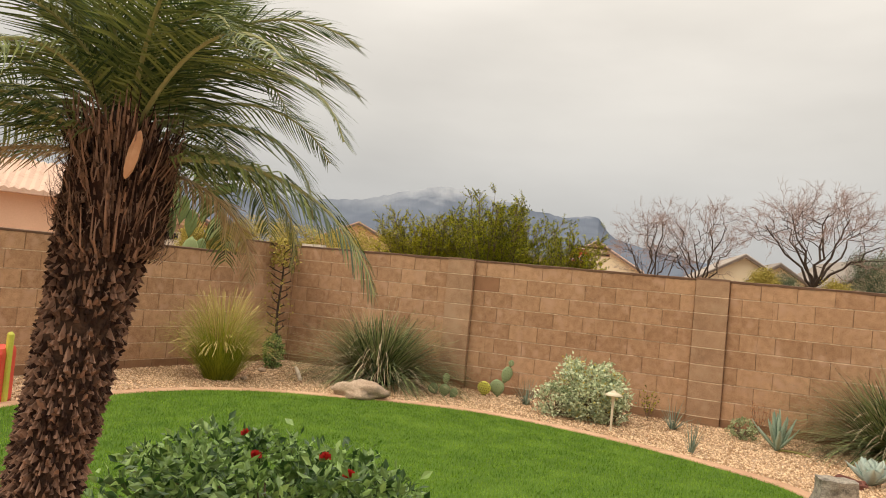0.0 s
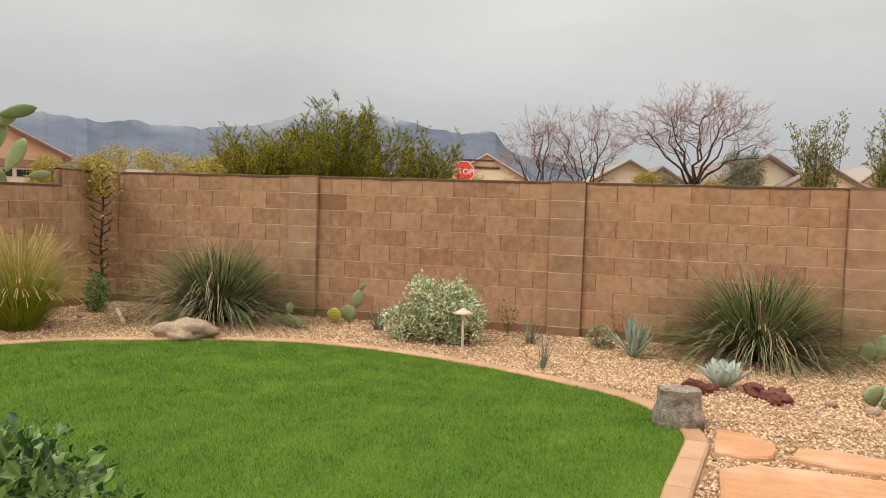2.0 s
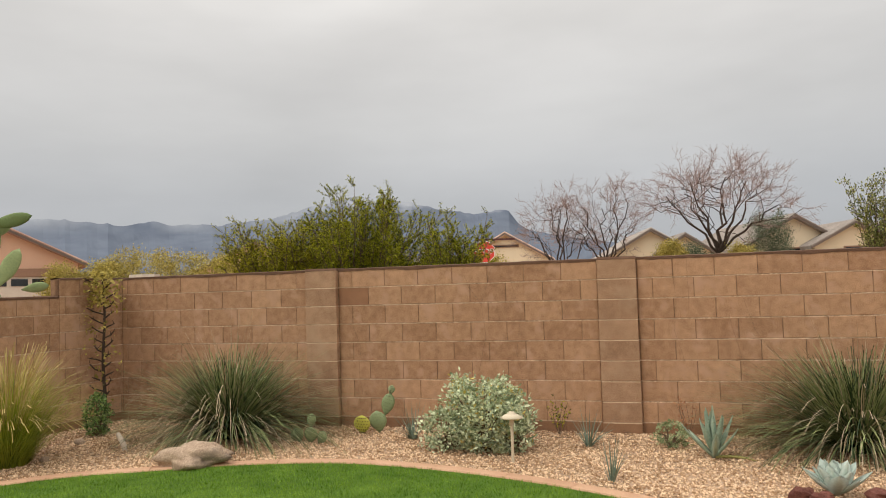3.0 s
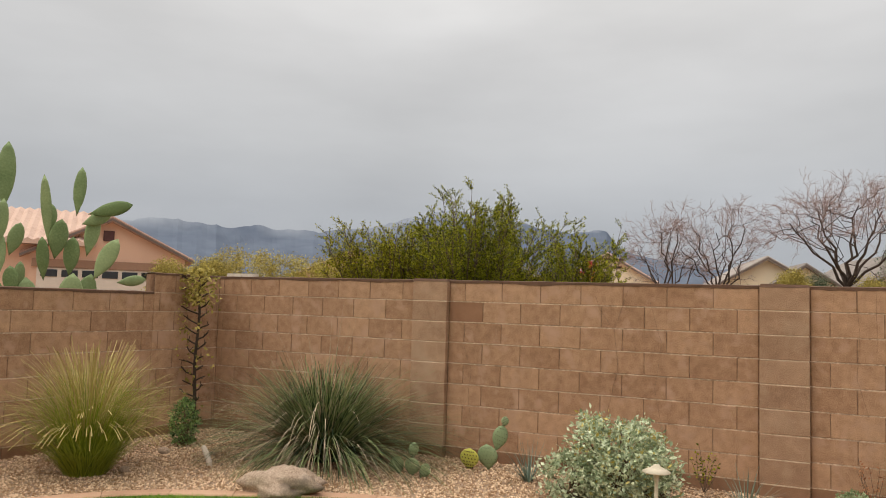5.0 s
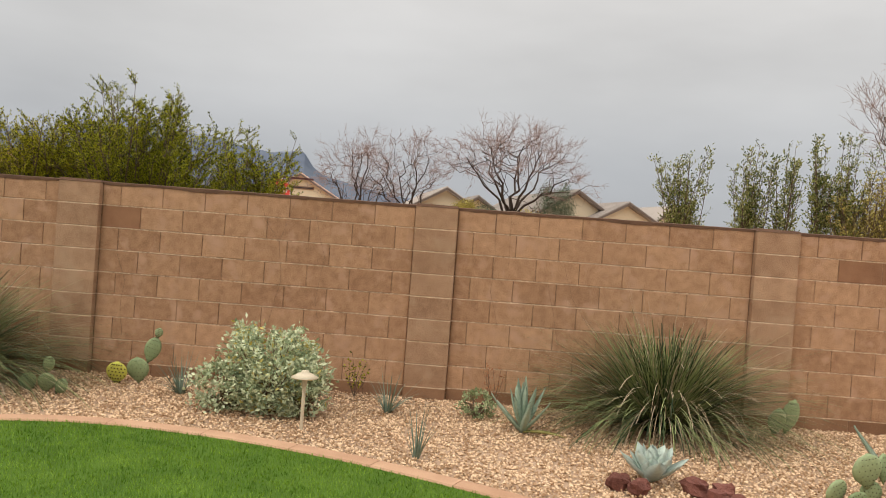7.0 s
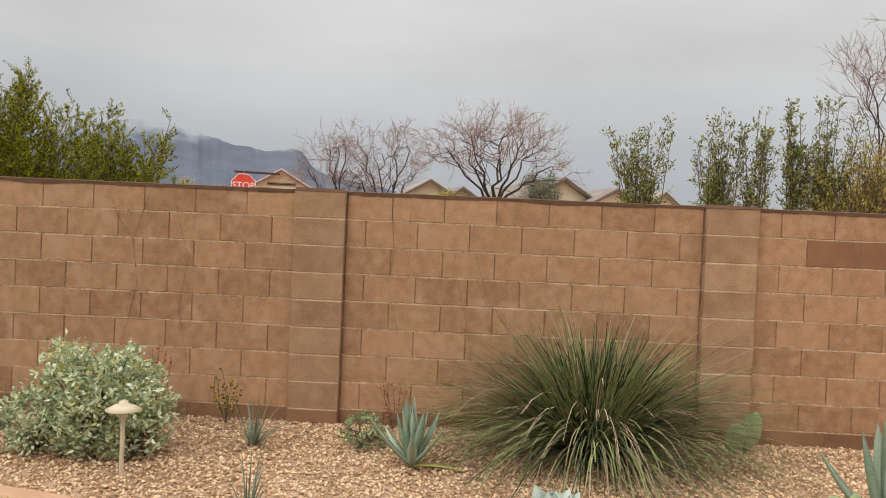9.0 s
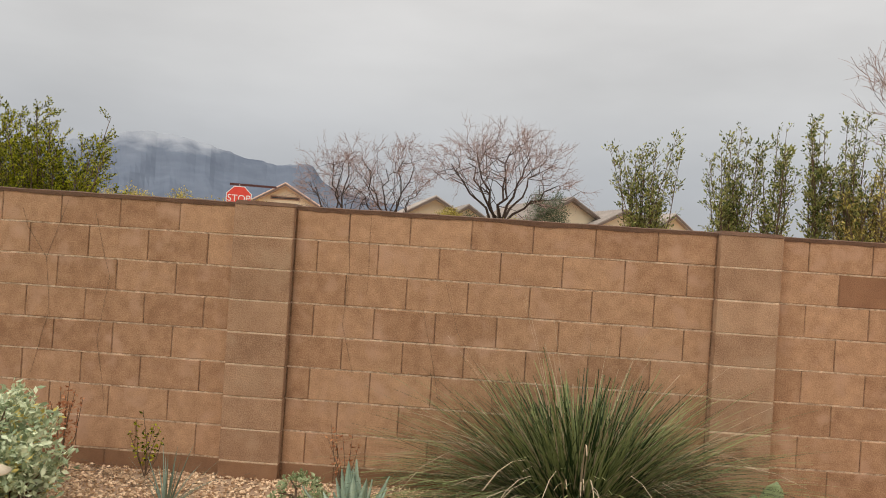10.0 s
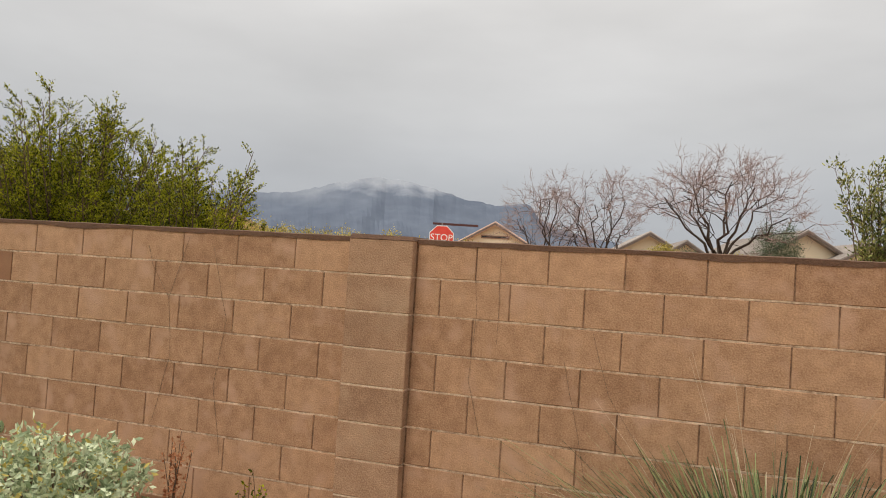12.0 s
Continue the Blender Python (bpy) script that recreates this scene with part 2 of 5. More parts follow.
CUT = surface("cut_palm_stub", (0.50, 0.25, 0.14), (0.66, 0.38, 0.23), scale=10, fine=60, bump=0.3, rough=0.8)
LAMP_METAL = surface("beige_enamelled_metal", (0.52, 0.44, 0.32), (0.70, 0.61, 0.46), scale=10, fine=80, bump=0.1, rough=0.5)
SIGN_RED = surface("red_sign_sheet", (0.62, 0.055, 0.04), (0.74, 0.10, 0.07), scale=4, fine=40, bump=0, rough=0.45)
SIGN_WHITE = surface("white_sign_paint", (0.76, 0.76, 0.74), (0.84, 0.84, 0.82), scale=4, fine=40, bump=0, rough=0.45)
METAL_DARK = surface("dark_painted_metal", (0.06, 0.022, 0.02), (0.12, 0.05, 0.045), scale=6, fine=40, bump=0, rough=0.5)
METAL = surface("galvanised_post", (0.30, 0.30, 0.29), (0.45, 0.45, 0.43), scale=6, fine=60, bump=0.1, rough=0.5)
STUCCO_PINK = surface("salmon_stucco", (0.64, 0.40, 0.28), (0.76, 0.50, 0.36), scale=0.6, fine=25, bump=0.3, rough=0.95)
STUCCO_TAN = surface("tan_stucco", (0.70, 0.58, 0.41), (0.81, 0.70, 0.52), scale=0.6, fine=25, bump=0.3, rough=0.95)
STUCCO_TRIM = surface("brown_stucco_trim", (0.25, 0.14, 0.09), (0.36, 0.22, 0.15), scale=1, fine=25, bump=0.2, rough=0.95)
FASCIA = surface("grey_brown_fascia", (0.13, 0.10, 0.085), (0.21, 0.165, 0.14), scale=1, fine=25, bump=0, rough=0.9)
TILE_RED = surface("faded_clay_roof_tile", (0.34, 0.19, 0.14), (0.60, 0.42, 0.33), scale=0.8, fine=8, vary=0.6, bump=0.2, rough=0.9)
TILE_GREY = surface("weathered_grey_roof_tile", (0.20, 0.17, 0.15), (0.40, 0.35, 0.31), scale=0.8, fine=8, vary=0.6, bump=0.2, rough=0.9)
DOOR_WHITE = surface("cream_garage_door", (0.62, 0.52, 0.43), (0.74, 0.64, 0.54), scale=1, fine=20, bump=0.05, rough=0.7)
GLASS_DARK = surface("dark_window_glass", (0.012, 0.014, 0.016), (0.03, 0.034, 0.038), scale=1, fine=5, bump=0, rough=0.1, gloss=0.6)
# The range's blue-grey is air haze painted into its base colour.
MOUNTAIN = surface("haze_tinted_far_range", (0.105, 0.125, 0.165), (0.165, 0.19, 0.235), scale=0.003, fine=0.012, bump=0, rough=1.0, stretch=(1, 1, 2.5), gloss=0.0)
PVC = surface("pale_weathered_stone", (0.56, 0.47, 0.38), (0.76, 0.67, 0.57), scale=20, fine=90, bump=0.2, rough=0.8)


# ---- geometry helpers ----
class Geo:
    """Collects vertices and faces of one mesh."""

    def __init__(self):
        self.v, self.f = [], []

    def add(self, verts, faces):
        n = len(self.v)
        self.v.extend(tuple(p) for p in verts)
        self.f.extend(tuple(i + n for i in q) for q in faces)
        return self

    def box(self, x0, y0, z0, x1, y1, z1):
        v = [(x, y, z) for z in (z0, z1) for y in (y0, y1) for x in (x0, x1)]
        return self.add(v, [(0, 2, 3, 1), (4, 5, 7, 6), (0, 1, 5, 4), (2, 6, 7, 3), (0, 4, 6, 2), (1, 3, 7, 5)])

    def tube(self, pts, radii, n=6, closed=True):
        pts = [Vector(p) for p in pts]
        rings, side = [], None
        for i, p in enumerate(pts):
            d = (pts[min(i + 1, len(pts) - 1)] - pts[max(i - 1, 0)]).normalized()
            if side is None:
                side = d.orthogonal().normalized()
            side = (side - d * side.dot(d)).normalized()
            up = d.cross(side)
            r = radii[i] if isinstance(radii, (list, tuple)) else radii
            rings.append([p + (side * math.cos(a) + up * math.sin(a)) * r for a in (2 * math.pi * k / n for k in range(n))])
        f = [(i * n + k, i * n + (k + 1) % n, (i + 1) * n + (k + 1) % n, (i + 1) * n + k) for i in range(len(pts) - 1) for k in range(n)]
        if closed:
            f += [tuple(range(n))[::-1], tuple(range((len(pts) - 1) * n, len(pts) * n))]
        return self.add([q for r in rings for q in r], f)

    def ribbon(self, pts, widths, side):
        v, f = [], []
        for p, w in zip(pts, widths):
            v += [Vector(p) - Vector(side) * (w / 2), Vector(p) + Vector(side) * (w / 2)]
        for i in range(len(pts) - 1):
            f.append((2 * i, 2 * i + 1, 2 * i + 3, 2 * i + 2))
        return self.add(v, f)

    def blade(self, base, turn, length, lean, droop, width, steps=4, tip=0.1):
        """A narrow leaf that rises from base and bends over; lean and droop in radians from upright."""
        p, pts, ws = Vector(base), [Vector(base)], [width]
        for i in range(steps):
            a = lean + droop * ((i + 0.5) / steps) ** 1.4
            p = p + Vector((math.sin(a) * math.cos(turn), math.sin(a) * math.sin(turn), math.cos(a))) * (length / steps)
            pts.append(p.copy())
            ws.append(width * (1 - (i + 1) / steps * (1 - tip)))
        return self.ribbon(pts, ws, (-math.sin(turn), math.cos(turn), 0))

    def leaf(self, at_, way, length, width, roll=0.0, fold=0.15):
        d = Vector(way).normalized()
        s = d.orthogonal().normalized()
        s = Matrix.Rotation(roll, 3, d) @ s
        n = d.cross(s)
        a = Vector(at_)
        return self.add([a, a + d * length * 0.5 + s * width / 2 + n * width * fold, a + d * length, a + d * length * 0.5 - s * width / 2 + n * width * fold], [(0, 1, 2), (0, 2, 3)])

    def lump(self, centre, size, seed, rings=6, seg=9, rough=0.25, floor_=None):
        """An uneven stone."""
        v = []
        c = Vector(centre)
        for i in range(rings + 1):
            th = math.pi * i / rings
            for k in range(seg if 0 < i < rings else 1):
                ph = 2 * math.pi * k / seg
                d = Vector((math.sin(th) * math.cos(ph), math.sin(th) * math.sin(ph), math.cos(th)))
                r = 1 + rough * noise.noise(d * 1.6 + Vector((seed * 3.7, seed * 1.3, 0))) + rough * 0.5 * noise.noise(d * 4 + Vector((seed, 0, 9)))
                q = c + Vector((d.x * size[0], d.y * size[1], d.z * size[2])) * r
                if floor_ is not None:
                    q.z = max(q.z, floor_)
                v.append(q)
        f = [(0, 1 + k, 1 + (k + 1) % seg) for k in range(seg)]
        for i in range(rings - 2):
            for k in range(seg):
                a, b = 1 + i * seg, 1 + (i + 1) * seg
                f.append((a + k, b + k, b + (k + 1) % seg, a + (k + 1) % seg))
        last, base = len(v) - 1, 1 + (rings - 2) * seg
        f += [(last, base + (k + 1) % seg, base + k) for k in range(seg)]
        return self.add(v, f)

    def mesh(self, name, material, smooth=False):
        me = bpy.data.meshes.new(name)
        me.from_pydata([tuple(p) for p in self.v], [], self.f)
        me.materials.append(material)
        if smooth:
            me.polygons.foreach_set("use_smooth", [True] * len(me.polygons))
        me.update()
        return me


def part(name, geo, material, parent, label="", smooth=False, m=None):
    me = geo.mesh(name, material, smooth) if isinstance(geo, Geo) else geo
    ob = new(name, me)
    ob.parent = parent
    if m is not None:
        ob.matrix_local = m
    if name in ("foliage", "thatch", "seed_spray", "plumage", "old_foliage", "stem", "spine_cover", "limb_crown", "twig_crown", "leaflet_spray", "leaf_base_cover", "crest_line", "scars", "crown_fibre"):
        ob["kind"] = "stuff"
    return tagged(ob, label)


def thing(name, x, y, z, label, category, group="", kind="", turn=0):
    ob = new(name)
    ob.empty_display_size = 0.1
    ob.matrix_basis = pose(x, y, z, 0, 0, turn)
    return tagged(ob, label, category, group, kind)


def bulk(name, verts, faces, material, label, category, kind="stuff"):
    me = bpy.data.meshes.new(name)
    me.from_pydata(verts, [], faces)
    me.materials.append(material)
    ob = new(name, me)
    return tagged(ob, label, category, "", kind)


# ---- ground, lawn, kerb ----
BORDER = [(1.31, -5.9), (1.25, -5.3), (1.26, -4.75), (1.35, -4.1), (1.40, -3.62), (1.26, -3.2), (0.97, -2.78), (0.31, -2.4), (-0.38, -2.1), (-1.2, -1.87), (-2.1, -1.8),
          (-3.02, -2.06), (-3.55, -2.34), (-4.1, -2.64), (-4.52, -3.08), (-4.78, -3.6), (-4.92, -4.35), (-4.95, -5.2), (-4.7, -6.1), (-4.0, -6.9), (-2.8, -7.3), (-1.2, -7.0), (0.4, -6.9), (1.1, -6.6)]


def closed_curve(points, per=8):
    out, n = [], len(points)
    for i in range(n):
        a, b, c, d = (Vector((*points[(i + k - 1) % n], 0)) for k in range(4))
        for k in range(per):
            t = k / per
            out.append(0.5 * ((2 * b) + (c - a) * t + (2 * a - 5 * b + 4 * c - d) * t * t + (3 * b - a - 3 * c + d) * t ** 3))
    return out


EDGE = closed_curve(BORDER)
EDGE_XY = np.array([(p.x, p.y) for p in EDGE])


def inside(xy):
    """Which points lie on the lawn."""
    x, y = xy[:, 0], xy[:, 1]
    res = np.zeros(len(x), bool)
    n = len(EDGE_XY)
    for i in range(n):
        (x0, y0), (x1, y1) = EDGE_XY[i], EDGE_XY[(i + 1) % n]
        cross = ((y0 > y) != (y1 > y)) & (x < (x1 - x0) * (y - y0) / (y1 - y0 + 1e-12) + x0)
        res ^= cross
    return res


def away(xy):
    """Distance from the lawn's edge."""
    return np.sqrt(((xy[:, None, :] - EDGE_XY[None]) ** 2).sum(2)).min(1)


steps = sorted({*np.linspace(-12, 12, 61).round(3), *(s * v for s in (-1, 1) for v in (16, 25, 50, 120, 400, 1500, 4200))})
gv = [(x, y, -0.012 + (0.012 * noise.noise((x * 0.9, y * 0.9, 3)) if abs(x) < 11 and abs(y) < 11 else 0)) for y in steps for x in steps]
gn = len(steps)
ground = new("ground", Geo().add(gv, [(r * gn + c, r * gn + c + 1, (r + 1) * gn + c + 1, (r + 1) * gn + c) for r in range(gn - 1) for c in range(gn - 1)]).mesh("ground", GROUND, True))
tagged(ground, "tan desert ground of fine crushed gravel", "ground", kind="structure")

lawn = Geo()
lawn.add([(p.x, p.y, 0.022) for p in EDGE] + [(p.x, p.y, -0.02) for p in EDGE], [tuple(range(len(EDGE)))] + [(i, i + len(EDGE), (i + 1) % len(EDGE) + len(EDGE), (i + 1) % len(EDGE)) for i in range(len(EDGE))])
lawn_ob = tagged(new("lawn", lawn.mesh("lawn", TURF)), "bright green kidney-shaped turf lawn", "lawn", kind="structure")

# turf blades, denser where the walk comes near
rs = np.random.RandomState(4)
cand = np.stack([rs.uniform(-5.0, 1.4, 330000), rs.uniform(-7.2, -1.75, 330000)], 1)
cand = cand[inside(cand)]
cand = cand[:170000]
nb = len(cand)
turn = rs.uniform(0, 2 * np.pi, nb)
hgt, wid, lean = rs.uniform(0.014, 0.028, nb), rs.uniform(0.0035, 0.006, nb), rs.uniform(0.0, 0.02, nb)
sx, sy = np.cos(turn) * wid / 2, np.sin(turn) * wid / 2
tri = np.empty((nb, 3, 3))
tri[:, 0] = np.stack([cand[:, 0] - sx, cand[:, 1] - sy, np.full(nb, 0.02)], 1)
tri[:, 1] = np.stack([cand[:, 0] + sx, cand[:, 1] + sy, np.full(nb, 0.02)], 1)
tri[:, 2] = np.stack([cand[:, 0] - np.sin(turn) * lean, cand[:, 1] + np.cos(turn) * lean, 0.02 + hgt], 1)
bulk("turf_blades", tri.reshape(-1, 3).tolist(), np.arange(nb * 3).reshape(-1, 3).tolist(), BLADE, "short bright green artificial turf blades on the lawn", "grass")

# kerb: cast pieces round the lawn
kerb = thing("kerb", 0, 0, 0, "terracotta coloured cast concrete kerb round the lawn", "kerb", kind="structure")
n_edge = len(EDGE)
tangent = [(EDGE[(i + 1) % n_edge] - EDGE[i - 1]).normalized() for i in range(n_edge)]
outward = [Vector((-t.y, t.x, 0)) for t in tangent]
if sum((EDGE[i] + outward[i] - Vector((-1.8, -4.3, 0))).length - (EDGE[i] - Vector((-1.8, -4.3, 0))).length for i in range(n_edge)) < 0:
    outward = [-o for o in outward]
PROFILE = ((0.0, -0.03), (0.0, 0.024), (0.012, 0.034), (0.13, 0.034), (0.145, 0.02), (0.145, -0.03))
for s in range(0, n_edge, 6):
    g, ring = Geo(), []
    for j in range(7):
        i = (s + j) % n_edge
        gap = tangent[i] * (0.0025 if j == 0 else -0.0025 if j == 6 else 0)
        ring.append([EDGE[i] + gap + outward[i] * o + Vector((0, 0, z)) for o, z in PROFILE])
    k = len(PROFILE)
    g.add([p for r in ring for p in r], [(a * k + b, a * k + b + 1, (a + 1) * k + b + 1, (a + 1) * k + b) for a in range(6) for b in range(k - 1)] + [tuple(range(k))[::-1], tuple(range(6 * k, 7 * k))])
    part("kerb_stone", g, KERB, kerb)

# gravel: crushed stones lying loose outside the lawn
pc = np.concatenate([np.stack([rs.uniform(-6.2, 5.2, 92000), rs.uniform(-3.3, -0.02, 92000)], 1), np.stack([rs.uniform(1.3, 4.2, 30000), rs.uniform(-6.4, -3.2, 30000)], 1), np.stack([rs.uniform(-6.3, -4.7, 7000), rs.uniform(-6.5, -3.2, 7000)], 1)])
pc = pc[~inside(pc)]
pc = pc[np.concatenate([away(c) for c in np.array_split(pc, 40)]) > 0.165]
npb = len(pc)
oct_v = np.array([(1, 0, 0), (0, 1, 0), (-1, 0, 0), (0, -1, 0), (0, 0, 1), (0, 0, -1)], float)
oct_f = np.array([(0, 1, 4), (1, 2, 4), (2, 3, 4), (3, 0, 4), (1, 0, 5), (2, 1, 5), (3, 2, 5), (0, 3, 5)])
size = rs.uniform(0.0055, 0.0155, npb)[:, None] * rs.uniform(0.6, 1.25, (npb, 3))
pv = oct_v[None] * size[:, None, :] * rs.uniform(0.7, 1.25, (npb, 6, 1))
pv[:, :, 2] *= 0.75
a1, a2 = rs.uniform(0, 6.28, npb)[:, None], rs.uniform(-0.6, 0.6, npb)[:, None]
px, py, pz = pv[:, :, 0], pv[:, :, 1], pv[:, :, 2]
py, pz = py * np.cos(a2) - pz * np.sin(a2), py * np.sin(a2) + pz * np.cos(a2)
px, py = px * np.cos(a1) - py * np.sin(a1), px * np.sin(a1) + py * np.cos(a1)
pv = np.stack([px + pc[:, :1], py + pc[:, 1:], pz + rs.uniform(-0.004, 0.008, npb)[:, None]], 2)
bulk("gravel", pv.reshape(-1, 3).tolist(), (oct_f[None] + (np.arange(npb) * 6)[:, None, None]).reshape(-1, 3).tolist(), PEBBLE, "loose crushed tan and pinkish gravel", "gravel")

# ---- block walls ----
COURSE, MODULE, JOINT, HEAD, Z1 = 0.203, 0.388, 0.010, 0.007, 1.53
PILASTER_X = (-3.25, 0.0, 3.03, 6.27)
PIL_W, PIL_OUT = 0.379, 0.059
block_meshes = {}


def block_mesh(length, height=COURSE - JOINT, dark=False, depth=0.10, base=False, pier=False):
    """A block of that length from x = 0, front face at y = 0, bottom at z = 0, with worn front edges."""
    key = (round(length, 3), round(height, 3), dark, base, pier)
    if key not in block_meshes:
        c = 0.003
        L, H = length, height
        v = [(0, c, 0), (L, c, 0), (L, c, H), (0, c, H), (c, 0, c), (L - c, 0, c), (L - c, 0, H - c), (c, 0, H - c), (0, depth, 0), (L, depth, 0), (L, depth, H), (0, depth, H)]
        f = [(4, 5, 6, 7), (0, 1, 5, 4), (1, 2, 6, 5), (2, 3, 7, 6), (3, 0, 4, 7), (8, 9, 1, 0), (9, 10, 2, 1), (10, 11, 3, 2), (11, 8, 0, 3)]
        block_meshes[key] = Geo().add(v, f).mesh("block", BLOCK_DARK if dark else BLOCK_BASE if base else BLOCK_PILASTER if pier else BLOCK)
    return block_meshes[key]


def wall_panel(name, x0, x1, phase, top_course=1, m=Matrix(), dark_at=(), label="", rnd_seed=0, end_gap=0.009):
    """A run of blocks between two pilasters. phase: where an upright joint of the even courses stands."""
    rnd = random.Random(rnd_seed)
    wall = tagged(new(name), label or "tan concrete block garden wall with pale mortar joints", "wall", kind="structure")
    wall.empty_display_size = 0.1
    wall.matrix_basis = m
    top = Z1 + COURSE - JOINT - (top_course - 1) * COURSE
    part("mortar", Geo().box(x0, 0.0055, -0.3, x1, 0.15, top - 0.004), MORTAR, wall, "brown recessed mortar")
    for n in range(top_course, 9):
        z = Z1 - (n - 1) * COURSE
        bed = Geo()
        seg = max(2, int((x1 - x0) / 0.12))
        pts = [(x0 + 0.002 + (x1 - x0 - 0.004) * i / seg, rnd.uniform(-0.001, 0.003), z - JOINT / 2 + rnd.uniform(-0.0015, 0.0015)) for i in range(seg + 1)]
        v = [q for p in pts for q in ((p[0], p[1], p[2] - 0.0049), (p[0], p[1] - 0.001, p[2] + 0.0049), (p[0], 0.03, p[2] + 0.0049), (p[0], 0.03, p[2] - 0.0049))]
        bed.add(v, [(4 * i + k, 4 * i + 4 + k, 4 * i + 4 + (k + 1) % 4, 4 * i + (k + 1) % 4) for i in range(seg) for k in range(4)])
        part("bed_joint", bed, MORTAR_PALE, wall, "pale smeared mortar bed")
    for n in range(top_course, 10):
        z = Z1 - (n - 1) * COURSE
        shift = phase + (MODULE / 2 if n % 2 else 0)
        k = math.floor((x0 - shift) / MODULE) + 1
        cuts = [x0]
        while shift + k * MODULE < x1 - 0.03:
            if shift + k * MODULE > x0 + 0.03:
                cuts.append(shift + k * MODULE)
            k += 1
        cuts.append(x1)
        for i, (a, b) in enumerate(zip(cuts, cuts[1:])):
            lo, hi = (a + (HEAD / 2 if i else end_gap)), (b - (HEAD / 2 if i < len(cuts) - 2 else end_gap))
            dark = (n, i) in dark_at
            part("block", block_mesh(round(hi - lo, 3), dark=dark, base=n == 9), None, wall, m=pose(lo, rnd.uniform(-0.0012, 0.0015), z + rnd.uniform(-0.0008, 0.0008)))
    # uneven mortar wash along the top
    cap, seg = Geo(), max(3, int((x1 - x0) / 0.045))
    v = []
    for i in range(seg + 1):
        x = x0 + 0.002 + (x1 - x0 - 0.004) * i / seg
        drip = 0.010 + 0.018 * max(0, noise.noise((x * 2.3, top_course, rnd_seed)) + 0.25) + 0.006 * noise.noise((x * 14, 3, rnd_seed))
        rise = 0.017 + 0.004 * noise.noise((x * 6, 8, 2))
        v += [(x, -0.004, top - drip), (x, -0.006, top + rise * 0.6), (x, 0.05, top + rise), (x, 0.152, top + rise * 0.7), (x, 0.153, top - 0.01)]
    cap.add(v, [(5 * i + k, 5 * i + 5 + k, 5 * i + 6 + k, 5 * i + 1 + k) for i in range(seg) for k in range(4)])
    part("cap", cap, CAP, wall, "dark brown mortar wash along the top")
    return wall


def pilaster(name, x, m=Matrix(), top_course=1, seed=0):
    rnd = random.Random(seed)
    pil = tagged(new(name), "tan concrete block pilaster standing proud of the garden wall", "pilaster", "wall pilasters", "structure")
    pil.empty_display_size = 0.1
    pil.matrix_basis = m
    top = Z1 + COURSE - JOINT - (top_course - 1) * COURSE
    part("mortar", Geo().box(x + 0.012, -PIL_OUT + 0.012, -0.3, x + PIL_W - 0.012, 0.19, top - 0.004), MORTAR, pil, "brown recessed mortar")
    for n in range(top_course, 10):
        z = Z1 - (n - 1) * COURSE
        part("block", block_mesh(PIL_W, depth=0.14, base=n == 9, pier=True), None, pil, m=pose(x + rnd.uniform(-0.0015, 0.0015), -PIL_OUT + rnd.uniform(-0.001, 0.001), z))
        if n < 9:
            part("bed_joint", Geo().box(x + 0.004, -PIL_OUT + rnd.uniform(0.0, 0.004), z - JOINT + 0.0005, x + PIL_W - 0.004, 0.08, z - 0.0005), MORTAR_PILASTER, pil, "pale smeared mortar bed")
    g = Geo()
    a, b, y0, y1 = x - 0.004, x + PIL_W + 0.004, -PIL_OUT - 0.003, 0.20
    g.add([(a, y0, top), (b, y0, top), (b, y1, top), (a, y1, top), (a + 0.012, y0 + 0.012, top + 0.026), (b - 0.012, y0 + 0.012, top + 0.022), (b - 0.012, y1 - 0.012, top + 0.026), (a + 0.012, y1 - 0.012, top + 0.024)],
          [(0, 1, 5, 4), (1, 2, 6, 5), (2, 3, 7, 6), (3, 0, 4, 7), (4, 5, 6, 7), (3, 2, 1, 0)])
    part("cap", g, CAP, pil, "dark mortar cap")
    return pil


CORNER = (-5.80, 0.0)
for i, x in enumerate(PILASTER_X):
    pilaster("pilaster_%d" % (i + 1), x, seed=i)
wall_panel("wall_north_1", CORNER[0], PILASTER_X[0], -3.59, rnd_seed=1)
wall_panel("wall_north_2", PILASTER_X[0] + PIL_W, PILASTER_X[1], -2.505, dark_at=((2, 0),), rnd_seed=2)
wall_panel("wall_north_3", PILASTER_X[1] + PIL_W, PILASTER_X[2], 0.917, rnd_seed=3)
wall_panel("wall_north_4", PILASTER_X[2] + PIL_W, PILASTER_X[3], 3.785, dark_at=((2, 1), (2, 2), (3, 5), (4, 3)), rnd_seed=4)
wall_panel("wall_north_5", PILASTER_X[3] + PIL_W, 9.5, 7.0, rnd_seed=5)
# the west wall runs from the corner towards the house, its first stretch as high as the north wall
WEST = Matrix.Translation((CORNER[0] - 0.002, CORNER[1] - 0.005, 0)) @ Matrix.Rotation(radians(90 - 8.5), 4, "Z")
wall_panel("wall_west_1", -0.86, 0.10, -0.40, m=WEST, rnd_seed=6, end_gap=0.0, label="tan concrete block return wall in the corner")
wall_panel("wall_west_2", -9.5, -0.862, -0.60, top_course=2, m=WEST, rnd_seed=7, end_gap=0.0, label="lower tan concrete block side wall in shade")

